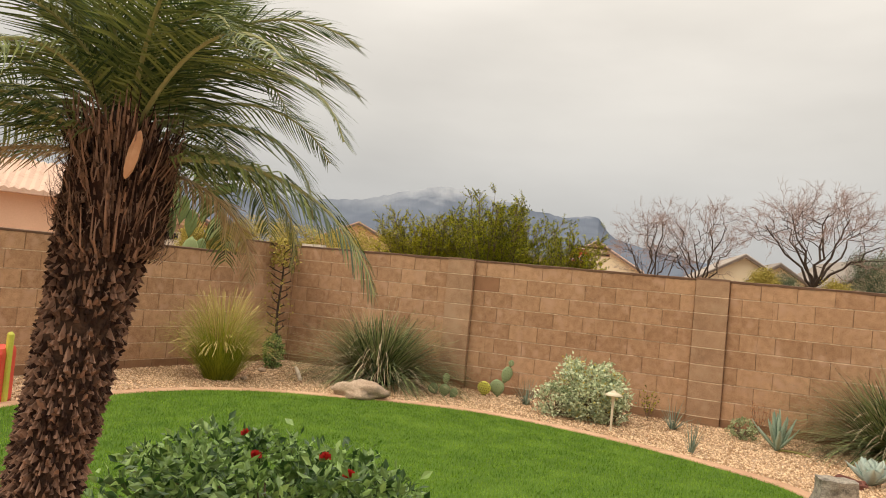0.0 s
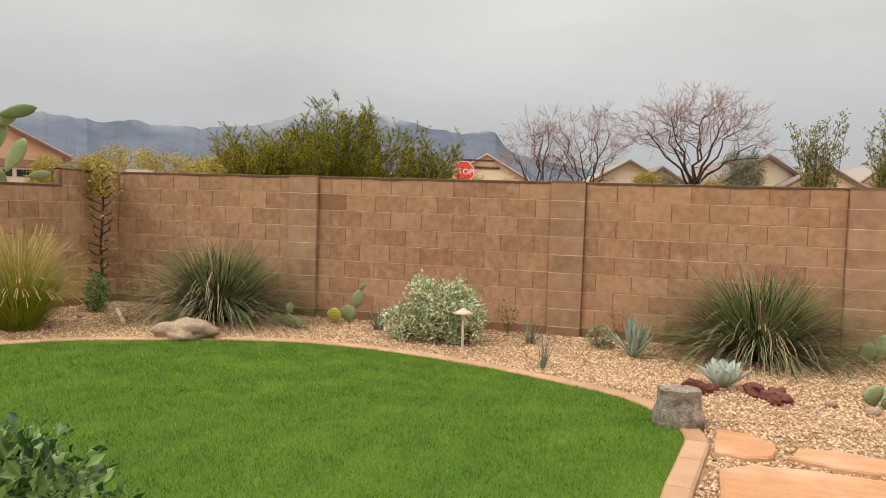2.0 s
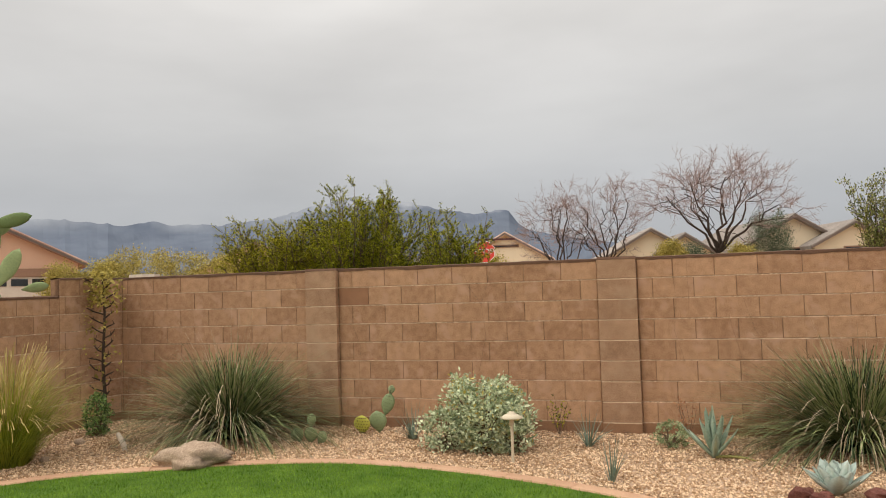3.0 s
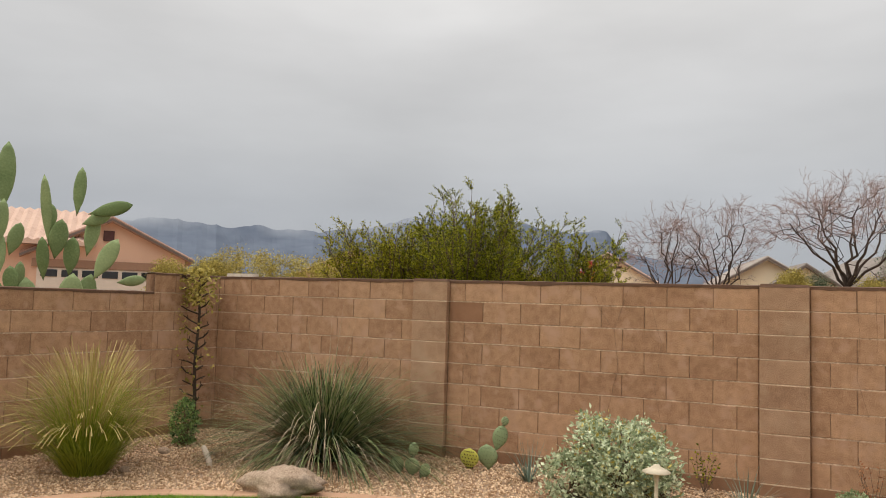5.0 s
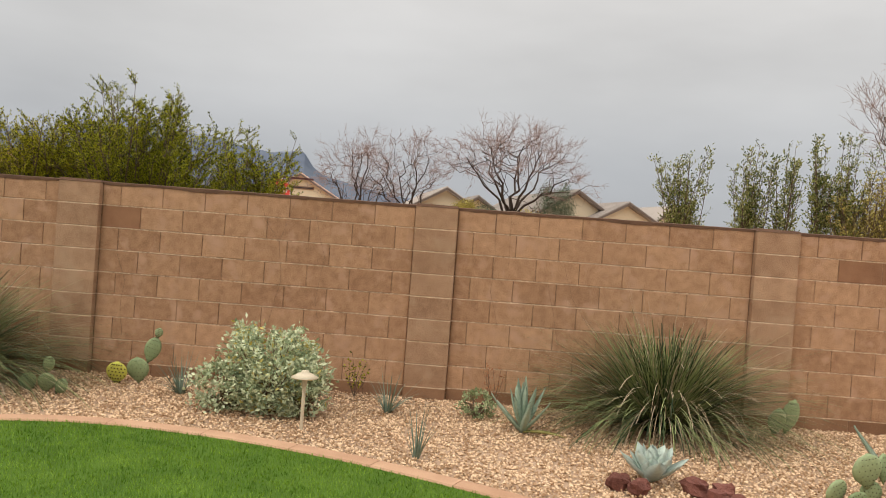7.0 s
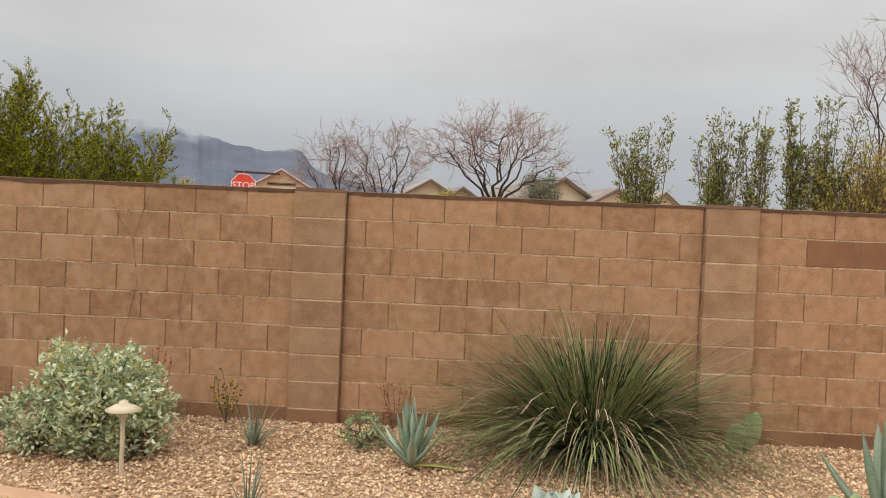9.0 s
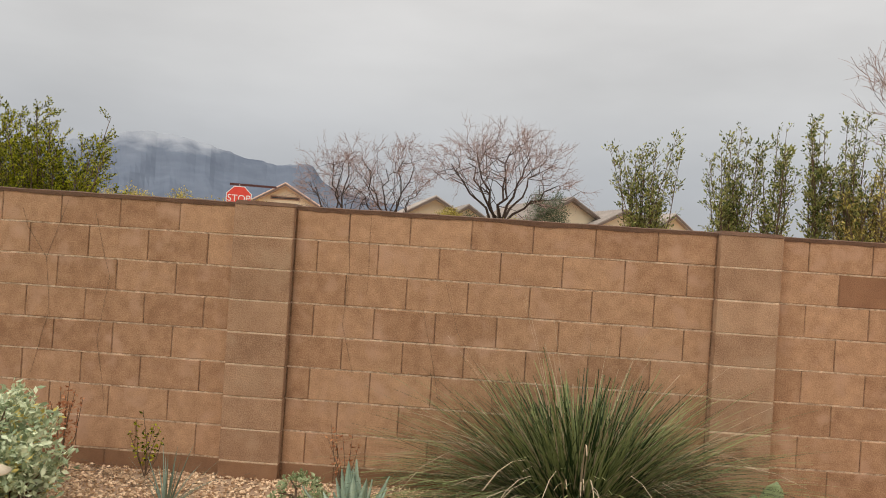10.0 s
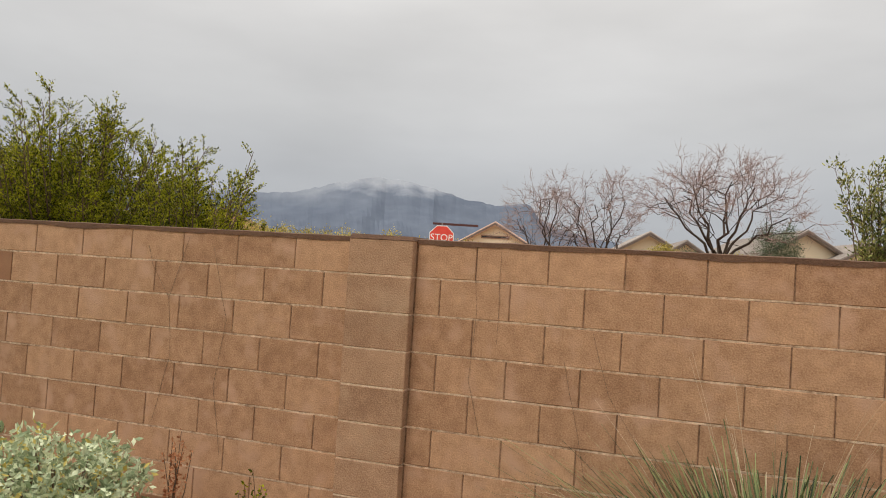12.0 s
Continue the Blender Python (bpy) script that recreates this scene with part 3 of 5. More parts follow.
# house wall and patio slab that close the yard behind the walk
back = Geo().box(-9, -13.2, -0.1, 11, -13.0, 3.0)
tagged(new("wall_south", back.mesh("wall_south", STUCCO_TAN)), "plain tan stucco house wall", "wall", kind="structure")
east = Geo().box(9.4, -13.0, -0.1, 9.55, 0.0, 1.74)
tagged(new("wall_east", east.mesh("wall_east", STUCCO_TAN)), "plain tan garden wall", "wall", kind="structure")

# flagstones beside the kerb
FLAGS = [[(1.56, -3.90), (1.60, -3.40), (1.78, -3.44), (1.94, -3.62), (1.90, -3.88), (1.74, -3.95)],
         [(1.98, -3.86), (2.06, -3.64), (2.30, -3.62), (2.60, -3.74), (2.62, -3.96), (2.30, -3.98)],
         [(1.56, -4.22), (1.74, -4.06), (2.12, -4.06), (2.62, -4.08), (2.72, -4.7), (2.52, -5.15), (2.1, -5.2), (1.74, -5.12), (1.52, -5.0)],
         [(1.44, -5.32), (1.62, -5.2), (1.98, -5.34), (2.02, -5.8), (1.7, -6.0), (1.46, -5.8)],
         [(2.74, -3.9), (3.0, -3.72), (3.3, -3.95), (3.2, -4.4), (2.86, -4.4)]]
for k, pts in enumerate(FLAGS):
    rnd = random.Random(k)
    ring = []
    for i, (x, y) in enumerate(pts):
        x2, y2 = pts[(i + 1) % len(pts)]
        for t in (0, 0.25, 0.5, 0.75):
            ring.append((x + (x2 - x) * t + rnd.uniform(-0.014, 0.014), y + (y2 - y) * t + rnd.uniform(-0.014, 0.014)))
    cx, cy = sum(p[0] for p in ring) / len(ring), sum(p[1] for p in ring) / len(ring)
    n = len(ring)
    g = Geo()
    g.add([(x, y, -0.02) for x, y in ring] + [(x, y, 0.022) for x, y in ring] + [(cx + (x - cx) * 0.96, cy + (y - cy) * 0.96, 0.034 + 0.003 * noise.noise((x * 5, y * 5, k))) for x, y in ring],
          [(i, (i + 1) % n, (i + 1) % n + n, i + n) for i in range(n)] + [(i + n, (i + 1) % n + n, (i + 1) % n + 2 * n, i + 2 * n) for i in range(n)] + [tuple(range(2 * n, 3 * n))])
    tagged(new("flagstone", g.mesh("flagstone", FLAG)), "rough orange sandstone flagstone set in gravel", "flagstone", "flagstones by the kerb")

# ---- distance: range of hills, streets' trees and houses ----
PROFILE_DEG = ((-70, 1.6), (-45, 2.0), (-20, 2.0), (-5, 2.3), (2, 2.8), (6, 3.3), (9, 3.8), (11, 4.3), (11.7, 4.9), (12.3, 5.7), (13.2, 5.85), (15, 5.6), (16.5, 5.85), (18, 6.1), (20, 6.7), (22, 7.05), (24.5, 7.1), (27, 6.5),
               (30, 5.6), (34, 5.15), (37, 5.2), (38.5, 5.4), (40, 5.15), (43, 5.35), (45, 5.6), (47, 5.3), (52, 4.9), (60, 4.2), (75, 3.0))
hills = Geo()
hv, cols, rows_h = [], 420, 12
for c in range(cols + 1):
    b = -68 + 140 * c / cols
    e = np.interp(b, [p[0] for p in PROFILE_DEG], [p[1] for p in PROFILE_DEG]) + 0.16 * noise.noise((b * 0.9, 0, 0)) + 0.10 * noise.noise((b * 2.6, 5, 0)) + 0.05 * noise.noise((b * 7, 5, 3))
    for r in range(rows_h):
        f_ = r / (rows_h - 1)
        d = 2000 + 900 * f_ + 160 * noise.noise((b * 0.35, f_ * 2, 4)) * math.sin(math.pi * f_)
        z = d * math.tan(radians(e)) * (f_ ** 1.25) + 30 * noise.noise((b * 0.6, f_ * 4, 1)) * math.sin(math.pi * f_)
        hv.append((-math.sin(radians(b)) * d, math.cos(radians(b)) * d, z - 6))
hills.add(hv, [(c * rows_h + r, (c + 1) * rows_h + r, (c + 1) * rows_h + r + 1, c * rows_h + r + 1) for c in range(cols) for r in range(rows_h - 1)])
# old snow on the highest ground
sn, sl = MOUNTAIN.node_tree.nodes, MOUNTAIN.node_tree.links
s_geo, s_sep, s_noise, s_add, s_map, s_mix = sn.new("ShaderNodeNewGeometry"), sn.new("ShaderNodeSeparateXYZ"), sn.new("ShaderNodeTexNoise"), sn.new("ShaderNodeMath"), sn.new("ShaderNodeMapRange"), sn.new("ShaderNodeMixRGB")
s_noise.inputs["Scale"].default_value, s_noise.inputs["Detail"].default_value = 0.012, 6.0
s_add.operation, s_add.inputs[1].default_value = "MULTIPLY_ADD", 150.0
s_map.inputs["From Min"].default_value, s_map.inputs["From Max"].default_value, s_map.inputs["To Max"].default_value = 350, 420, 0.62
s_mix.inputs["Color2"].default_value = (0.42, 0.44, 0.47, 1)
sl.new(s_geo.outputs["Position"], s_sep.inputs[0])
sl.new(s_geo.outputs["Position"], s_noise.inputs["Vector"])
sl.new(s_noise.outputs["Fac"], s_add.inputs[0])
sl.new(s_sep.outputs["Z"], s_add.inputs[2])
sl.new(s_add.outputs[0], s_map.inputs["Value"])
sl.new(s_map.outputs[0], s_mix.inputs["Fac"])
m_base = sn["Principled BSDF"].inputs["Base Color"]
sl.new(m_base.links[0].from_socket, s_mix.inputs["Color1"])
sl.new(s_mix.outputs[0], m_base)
tagged(new("backdrop", hills.mesh("backdrop", MOUNTAIN)), "far mesa and mountain range under cloud, blue-grey haze in its colour", "mountains", kind="structure")

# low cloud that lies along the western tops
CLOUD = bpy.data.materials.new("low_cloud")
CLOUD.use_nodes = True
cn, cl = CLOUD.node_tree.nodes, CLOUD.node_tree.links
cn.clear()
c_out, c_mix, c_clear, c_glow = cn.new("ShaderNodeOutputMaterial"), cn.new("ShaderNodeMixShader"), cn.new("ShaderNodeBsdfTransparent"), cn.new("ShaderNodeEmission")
# Emission near the sky's grey stands in for daylight on the cloud.
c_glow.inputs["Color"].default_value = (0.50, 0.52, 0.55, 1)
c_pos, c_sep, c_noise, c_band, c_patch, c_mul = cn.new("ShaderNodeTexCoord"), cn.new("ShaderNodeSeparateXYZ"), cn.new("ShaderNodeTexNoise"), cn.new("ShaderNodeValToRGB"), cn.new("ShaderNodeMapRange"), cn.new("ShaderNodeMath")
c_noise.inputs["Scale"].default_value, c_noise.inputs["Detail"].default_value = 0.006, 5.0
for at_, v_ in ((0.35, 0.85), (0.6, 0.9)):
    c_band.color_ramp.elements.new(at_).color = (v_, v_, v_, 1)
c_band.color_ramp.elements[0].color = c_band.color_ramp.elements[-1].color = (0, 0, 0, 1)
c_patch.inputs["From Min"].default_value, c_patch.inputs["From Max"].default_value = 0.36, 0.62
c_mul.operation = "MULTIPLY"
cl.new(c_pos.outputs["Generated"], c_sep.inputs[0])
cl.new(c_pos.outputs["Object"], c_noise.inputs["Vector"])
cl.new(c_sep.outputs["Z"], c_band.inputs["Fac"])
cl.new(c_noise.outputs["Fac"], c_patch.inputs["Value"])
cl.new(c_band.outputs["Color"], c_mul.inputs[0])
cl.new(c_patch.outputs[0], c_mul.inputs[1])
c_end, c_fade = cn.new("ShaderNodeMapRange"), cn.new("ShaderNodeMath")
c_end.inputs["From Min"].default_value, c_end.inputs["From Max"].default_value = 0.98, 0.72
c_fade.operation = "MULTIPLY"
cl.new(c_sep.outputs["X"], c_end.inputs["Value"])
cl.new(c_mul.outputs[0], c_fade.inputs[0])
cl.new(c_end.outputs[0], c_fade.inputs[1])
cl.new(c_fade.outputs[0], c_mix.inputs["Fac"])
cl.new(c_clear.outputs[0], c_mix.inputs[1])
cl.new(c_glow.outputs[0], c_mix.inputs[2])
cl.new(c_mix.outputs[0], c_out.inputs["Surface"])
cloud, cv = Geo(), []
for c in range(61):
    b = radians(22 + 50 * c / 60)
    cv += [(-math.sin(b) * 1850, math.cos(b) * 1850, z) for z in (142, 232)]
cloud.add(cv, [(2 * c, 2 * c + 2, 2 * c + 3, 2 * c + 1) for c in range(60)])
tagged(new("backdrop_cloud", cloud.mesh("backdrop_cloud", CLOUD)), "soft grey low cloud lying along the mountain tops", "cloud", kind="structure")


# ---- plants and things ----
def tussock(name, x, y, blades, height, spread, dry, plumes, seed, label, category, leaf=GRASS, plume_mat=GRASS_DRY, width=0.0135):
    """A fountain-shaped clump of narrow blades with dry thatch and thin seed stalks."""
    rnd = random.Random(seed)
    t = thing(name, x, y, 0, label, category)
    g, d, p = Geo(), Geo(), Geo()
    for _ in range(blades):
        a, r = rnd.uniform(0, 2 * math.pi), 0.16 * spread * math.sqrt(rnd.random())
        u = rnd.random()
        L = height * rnd.uniform(0.6, 1.0) * (0.62 + 0.64 * u)
        bend = (0.35 + 0.75 * u) * rnd.uniform(0.45, 1.5)
        pale = d if rnd.random() < 0.03 + 0.07 * u else g
        pale.blade((r * math.cos(a), r * math.sin(a), 0.0), a + rnd.gauss(0, 0.5), L, 0.04 + 1.2 * u ** 0.8 + rnd.gauss(0, 0.09), bend, width * rnd.uniform(0.6, 1.25), steps=8, tip=0.3)
    for k in range(dry):
        a = rnd.gauss(-1.6, 0.5) if k % 4 == 0 else rnd.uniform(0, 2 * math.pi)
        r = 0.16 * spread * math.sqrt(rnd.random())
        d.blade((r * math.cos(a), r * math.sin(a), 0.02), a, height * rnd.uniform(0.5, 1.0), rnd.uniform(0.35, 1.1), rnd.uniform(1.2, 2.3), width * rnd.uniform(0.5, 1.1), steps=8, tip=0.3)
    for _ in range(plumes):
        a = rnd.uniform(0, 2 * math.pi)
        lean = rnd.uniform(0.03, 1.1)
        L = height * rnd.uniform(0.65, 1.02)
        p.blade((0.08 * math.cos(a), 0.08 * math.sin(a), 0.02), a, L, lean, rnd.uniform(0.2, 0.9), 0.0035, steps=5, tip=0.5)
    for q in (g, d, p):
        q.v = [(x_, y_ * 0.76, z_) for x_, y_, z_ in q.v]
    part("foliage", g, leaf, t)
    part("thatch", d, GRASS_DRY, t, "bleached straw-coloured dead blades")
    part("seed_spray", p, plume_mat, t, "thin pale seed stalks")
    return t


tussock("grass_clump", 2.19, -0.52, 2200, 1.36, 1.15, 150, 90, 21, "large grey-green bear grass clump with dry thatch against the wall", "grass clump")
tussock("grass_clump", -3.78, -0.78, 2300, 1.46, 1.2, 190, 90, 22, "wide grey-green bear grass clump with bleached hanging thatch", "grass clump")


def fountain_grass(x, y, seed):
    rnd = random.Random(seed)
    t = thing("fountain_grass", x, y, 0, "yellow-green fountain grass clump with golden plumes by the side wall", "grass clump")
    g, p = Geo(), Geo()
    for _ in range(1500):
        a, r = rnd.uniform(0, 6.283), 0.17 * math.sqrt(rnd.random())
        u = rnd.random()
        g.blade((r * math.cos(a), r * math.sin(a), 0), a + rnd.uniform(-0.4, 0.4), rnd.uniform(0.6, 1.0), 0.05 + 0.78 * u, (0.2 + 0.6 * u) * rnd.uniform(0.6, 1.2), 0.006, steps=5, tip=0.2)
    for _ in range(520):
        a, u = rnd.uniform(0, 6.283), rnd.random()
        p.blade((0.1 * math.cos(a), 0.1 * math.sin(a), 0.3), a + rnd.uniform(-0.3, 0.3), rnd.uniform(0.62, 0.86), 0.08 + 0.95 * u, (0.25 + 1.0 * u), 0.004, steps=5, tip=1.6)
    part("foliage", g, FOUNTAIN, t)
    part("plumage", p, PLUME, t, "golden feathery plumes")


fountain_grass(-5.12, -2.3, 5)


def leafy_bush(name, x, y, rx, ry, height, leaves, size, mat_, seed, label, category, stems=14, stem_mat=STEM, old=None, old_share=0.0, hollow=0.55, flat=0.45, low=0.05, per=9, loose=0.38, ragged=0.16):
    """A rounded bush: forked stems from the base, leaves crowding the outer shell in clumps."""
    rnd = random.Random(seed)
    t = thing(name, x, y, 0, label, category)
    w, g, o = Geo(), Geo(), Geo()
    clumps = []
    for _ in range(leaves // per):
        a, b = rnd.uniform(0, 6.283), rnd.random()
        z = low + (1 - low) * b
        bulge = math.sqrt(max(0.05, 1 - (2 * abs(z - flat)) ** 2 * 0.8)) if z > flat else 0.72 + 0.28 * z / flat
        k = rnd.uniform(hollow, 1.0) * (0.98 + ragged * noise.noise((math.cos(a) * 1.7, math.sin(a) * 1.7, z * 3 + seed)))
        clumps.append(Vector((rx * bulge * k * math.cos(a), ry * bulge * k * math.sin(a), height * z * (1 + 0.7 * ragged * noise.noise((a, seed, 1))))))
    for c in clumps:
        heart = Vector((c.x / max(rx, 0.01), c.y / max(ry, 0.01), 0.55))
        for _ in range(per):
            q = c + Vector((rnd.gauss(0, 1), rnd.gauss(0, 1), rnd.gauss(0, 1))) * size * loose
            q.z = max(q.z, 0.02)
            way = heart * 0.5 + Vector((rnd.uniform(-1, 1), rnd.uniform(-1, 1), rnd.uniform(-0.8, 1)))
            s = size * rnd.uniform(0.6, 1.25)
            (o if old and rnd.random() < old_share else g).leaf(q, way, s, s * 0.5, rnd.uniform(0, 6.28))
    for i in range(stems):
        c = clumps[rnd.randrange(len(clumps))]
        mid = c * 0.5 + Vector((0, 0, 0.05))
        w.tube([(rnd.uniform(-0.05, 0.05), rnd.uniform(-0.05, 0.05), -0.01), mid, c], [0.010, 0.007, 0.003], 5)
    part("stem", w, stem_mat, t, "thin branching stems")
    part("foliage", g, mat_, t)
    if old:
        part("old_foliage", o, old, t, "yellowed old leaves")
    return t


leafy_bush("brittlebush", -0.97, -0.98, 0.36, 0.36, 0.60, 7600, 0.043, BRITTLE, 31, "rounded silver-leaved brittlebush with a few yellow leaves", "bush", 60, old=BRITTLE_OLD, old_share=0.08, per=16, loose=0.7, ragged=0.55, hollow=0.45, flat=0.6)
leafy_bush("brittlebush", -0.70, -1.05, 0.19, 0.18, 0.38, 1200, 0.046, BRITTLE, 37, "low silver brittlebush lobe with cream leaves", "bush", 16, old=BRITTLE_OLD, old_share=0.05, per=14, loose=0.7, ragged=0.4)
leafy_bush("brittlebush", -1.33, -1.04, 0.24, 0.2, 0.34, 1300, 0.045, BRITTLE, 32, "low silver brittlebush shoot beside the larger bush", "bush", 16, per=14, loose=0.7, ragged=0.4)
leafy_bush("small_shrub", 0.66, -0.62, 0.17, 0.16, 0.22, 900, 0.028, SAGE, 33, "low grey-green mounded shrub in gravel", "bush", 10)
leafy_bush("small_shrub", -5.33, -0.95, 0.15, 0.15, 0.44, 2200, 0.032, ROSE_LEAF, 34, "fresh green small shrub at the foot of a vine", "bush", 10)
leafy_bush("small_shrub", 4.75, -0.75, 0.35, 0.3, 0.40, 900, 0.03, CREOSOTE, 35, "dark green low shrub against the wall", "bush", 10)
leafy_bush("rose_bush", -1.02, -6.92, 0.82, 0.62, 0.62, 10500, 0.056, ROSE_LEAF, 36, "dense dark green rose bush with a few red blooms", "bush", 30, hollow=0.35, flat=0.6)

rose = bpy.data.objects["rose_bush"]
for k, (x, y, z) in enumerate(((0.38, -0.02, 0.61), (0.18, 0.12, 0.62), (-0.02, -0.1, 0.63), (0.36, -0.3, 0.52), (-0.3, 0.2, 0.63), (0.1, -0.36, 0.52))):
    g = Geo()
    for j in range(14):
        a, e = j * 2.4, 0.2 + 0.09 * j
        g.leaf((0, 0, 0), (math.cos(a) * e, math.sin(a) * e, 1.0), 0.035, 0.036, a, 0.3)
    part("bloom", g, ROSE_RED, rose, "small red rose bloom", m=pose(x, y, z))


def plume_shrub(name, x, y, height, spread, stems, forks, leaves, size, mat_, seed, label, bare=0.45, plume=0.17, category="shrub"):
    """A desert shrub: dark stems fan out from the base and fork; each fork ends in a tapering plume of small leaves on short twigs."""
    rnd = random.Random(seed)
    t = thing(name, x, y, -0.012, label, category)
    w, g = Geo(), Geo()
    for i in range(stems):
        a, out = 2.399 * i + rnd.uniform(-0.5, 0.5), spread * math.sqrt((i + 0.5) / stems)
        h = height * rnd.uniform(0.84, 1.0) * (1 - 0.10 * (out / spread) ** 2)
        lead = Vector((math.cos(a), math.sin(a), 0))
        knee = lead * out * 0.32 + Vector((rnd.uniform(-0.06, 0.06), rnd.uniform(-0.06, 0.06), h * bare))
        w.tube([lead * 0.09, lead * (out * 0.2 + 0.05) + Vector((0, 0, h * bare * 0.5)), knee], [0.019, 0.014, 0.010], 5, closed=False)
        for k in range(forks):
            side = Vector((rnd.gauss(0, 1), rnd.gauss(0, 1), 0)) * 0.13 * (0.5 + spread)
            end = lead * out + side + Vector((0, 0, h * (1.0 if k == 0 else rnd.uniform(0.76, 1.0))))
            mid = knee.lerp(end, 0.5) + Vector((rnd.uniform(-0.05, 0.05), rnd.uniform(-0.05, 0.05), -0.03))
            w.tube([knee, mid, end], [0.008, 0.006, 0.002], 4, closed=False)
            axis = (end - mid).normalized()
            for j in range(26):
                s = rnd.random() ** 0.75
                base = knee.lerp(mid, s * 2) if s < 0.5 else mid.lerp(end, s * 2 - 1)
                o = Vector((rnd.gauss(0, 1), rnd.gauss(0, 1), rnd.gauss(0, 0.5)))
                o = (o - axis * o.dot(axis)).normalized()
                way = (axis * rnd.uniform(0.5, 1.2) + o * 0.75).normalized()
                reach = plume * rnd.uniform(0.6, 1.25) * (1.1 - 0.5 * s) * (0.55 if s < 0.12 else 1)
                w.tube([base, base + way * reach], [0.0026, 0.0012], 3, closed=False)
                for q in range(max(4, int(leaves / 26 * (1.3 - 0.6 * s)))):
                    c = base + way * reach * rnd.uniform(0.15, 1.08) + Vector((rnd.gauss(0, 1), rnd.gauss(0, 1), rnd.gauss(0, 1))) * size * 0.35
                    d = way + Vector((rnd.gauss(0, 1), rnd.gauss(0, 1), rnd.gauss(0.2, 0.8))) * 0.5
                    g.leaf(c, d, size * rnd.uniform(0.6, 1.25), size * rnd.uniform(0.28, 0.48), rnd.uniform(0, 6.28))
    part("stem", w, STEM, t, "dark forking stems")
    part("foliage", g, mat_, t)
    return t


plume_shrub("creosote_bush", -2.98, 1.0, 2.96, 0.78, 30, 4, 1150, 0.024, CREOSOTE, 41, "tall olive-green creosote bush with feathery tips behind the wall", bare=0.45, plume=0.23)
plume_shrub("creosote_bush", -4.02, 1.0, 2.64, 0.68, 30, 4, 1100, 0.024, CREOSOTE_YELLOW, 42, "yellowish green creosote bush behind the wall", bare=0.45, plume=0.23)
plume_shrub("creosote_bush", -1.77, 0.95, 2.50, 0.34, 13, 4, 1000, 0.024, CREOSOTE, 43, "small green creosote bush behind the wall", bare=0.5, plume=0.19)
plume_shrub("upright_shrub", 3.36, 3.6, 3.02, 0.30, 8, 3, 300, 0.042, CREOSOTE_GREY, 44, "sparse upright grey-green shrub beyond the wall", bare=0.5, plume=0.19)
plume_shrub("upright_shrub", 4.22, 3.45, 3.32, 0.25, 7, 3, 300, 0.042, CREOSOTE_GREY, 45, "tall wispy grey-green shrub beyond the wall", bare=0.5, plume=0.17)
plume_shrub("upright_shrub", 4.64, 3.35, 3.30, 0.18, 6, 2, 320, 0.042, CREOSOTE_GREY, 48, "slim grey-green shrub with one leafy plume beyond the wall", bare=0.5, plume=0.16)
plume_shrub("upright_shrub", 5.05, 3.3, 3.36, 0.18, 6, 2, 320, 0.042, CREOSOTE_GREY, 46, "slim leafy grey-green shrub beyond the wall", bare=0.5, plume=0.16)
plume_shrub("upright_shrub", 5.45, 3.3, 3.40, 0.22, 7, 3, 300, 0.042, CREOSOTE_GREY, 49, "tall dark-stemmed grey-green shrub beyond the wall", bare=0.5, plume=0.17)
plume_shrub("twiggy_shrub", 5.65, 3.0, 2.85, 0.55, 30, 3, 110, 0.045, PALO, 47, "twiggy yellowish half-bare shrub beyond the wall", bare=0.55, plume=0.22)


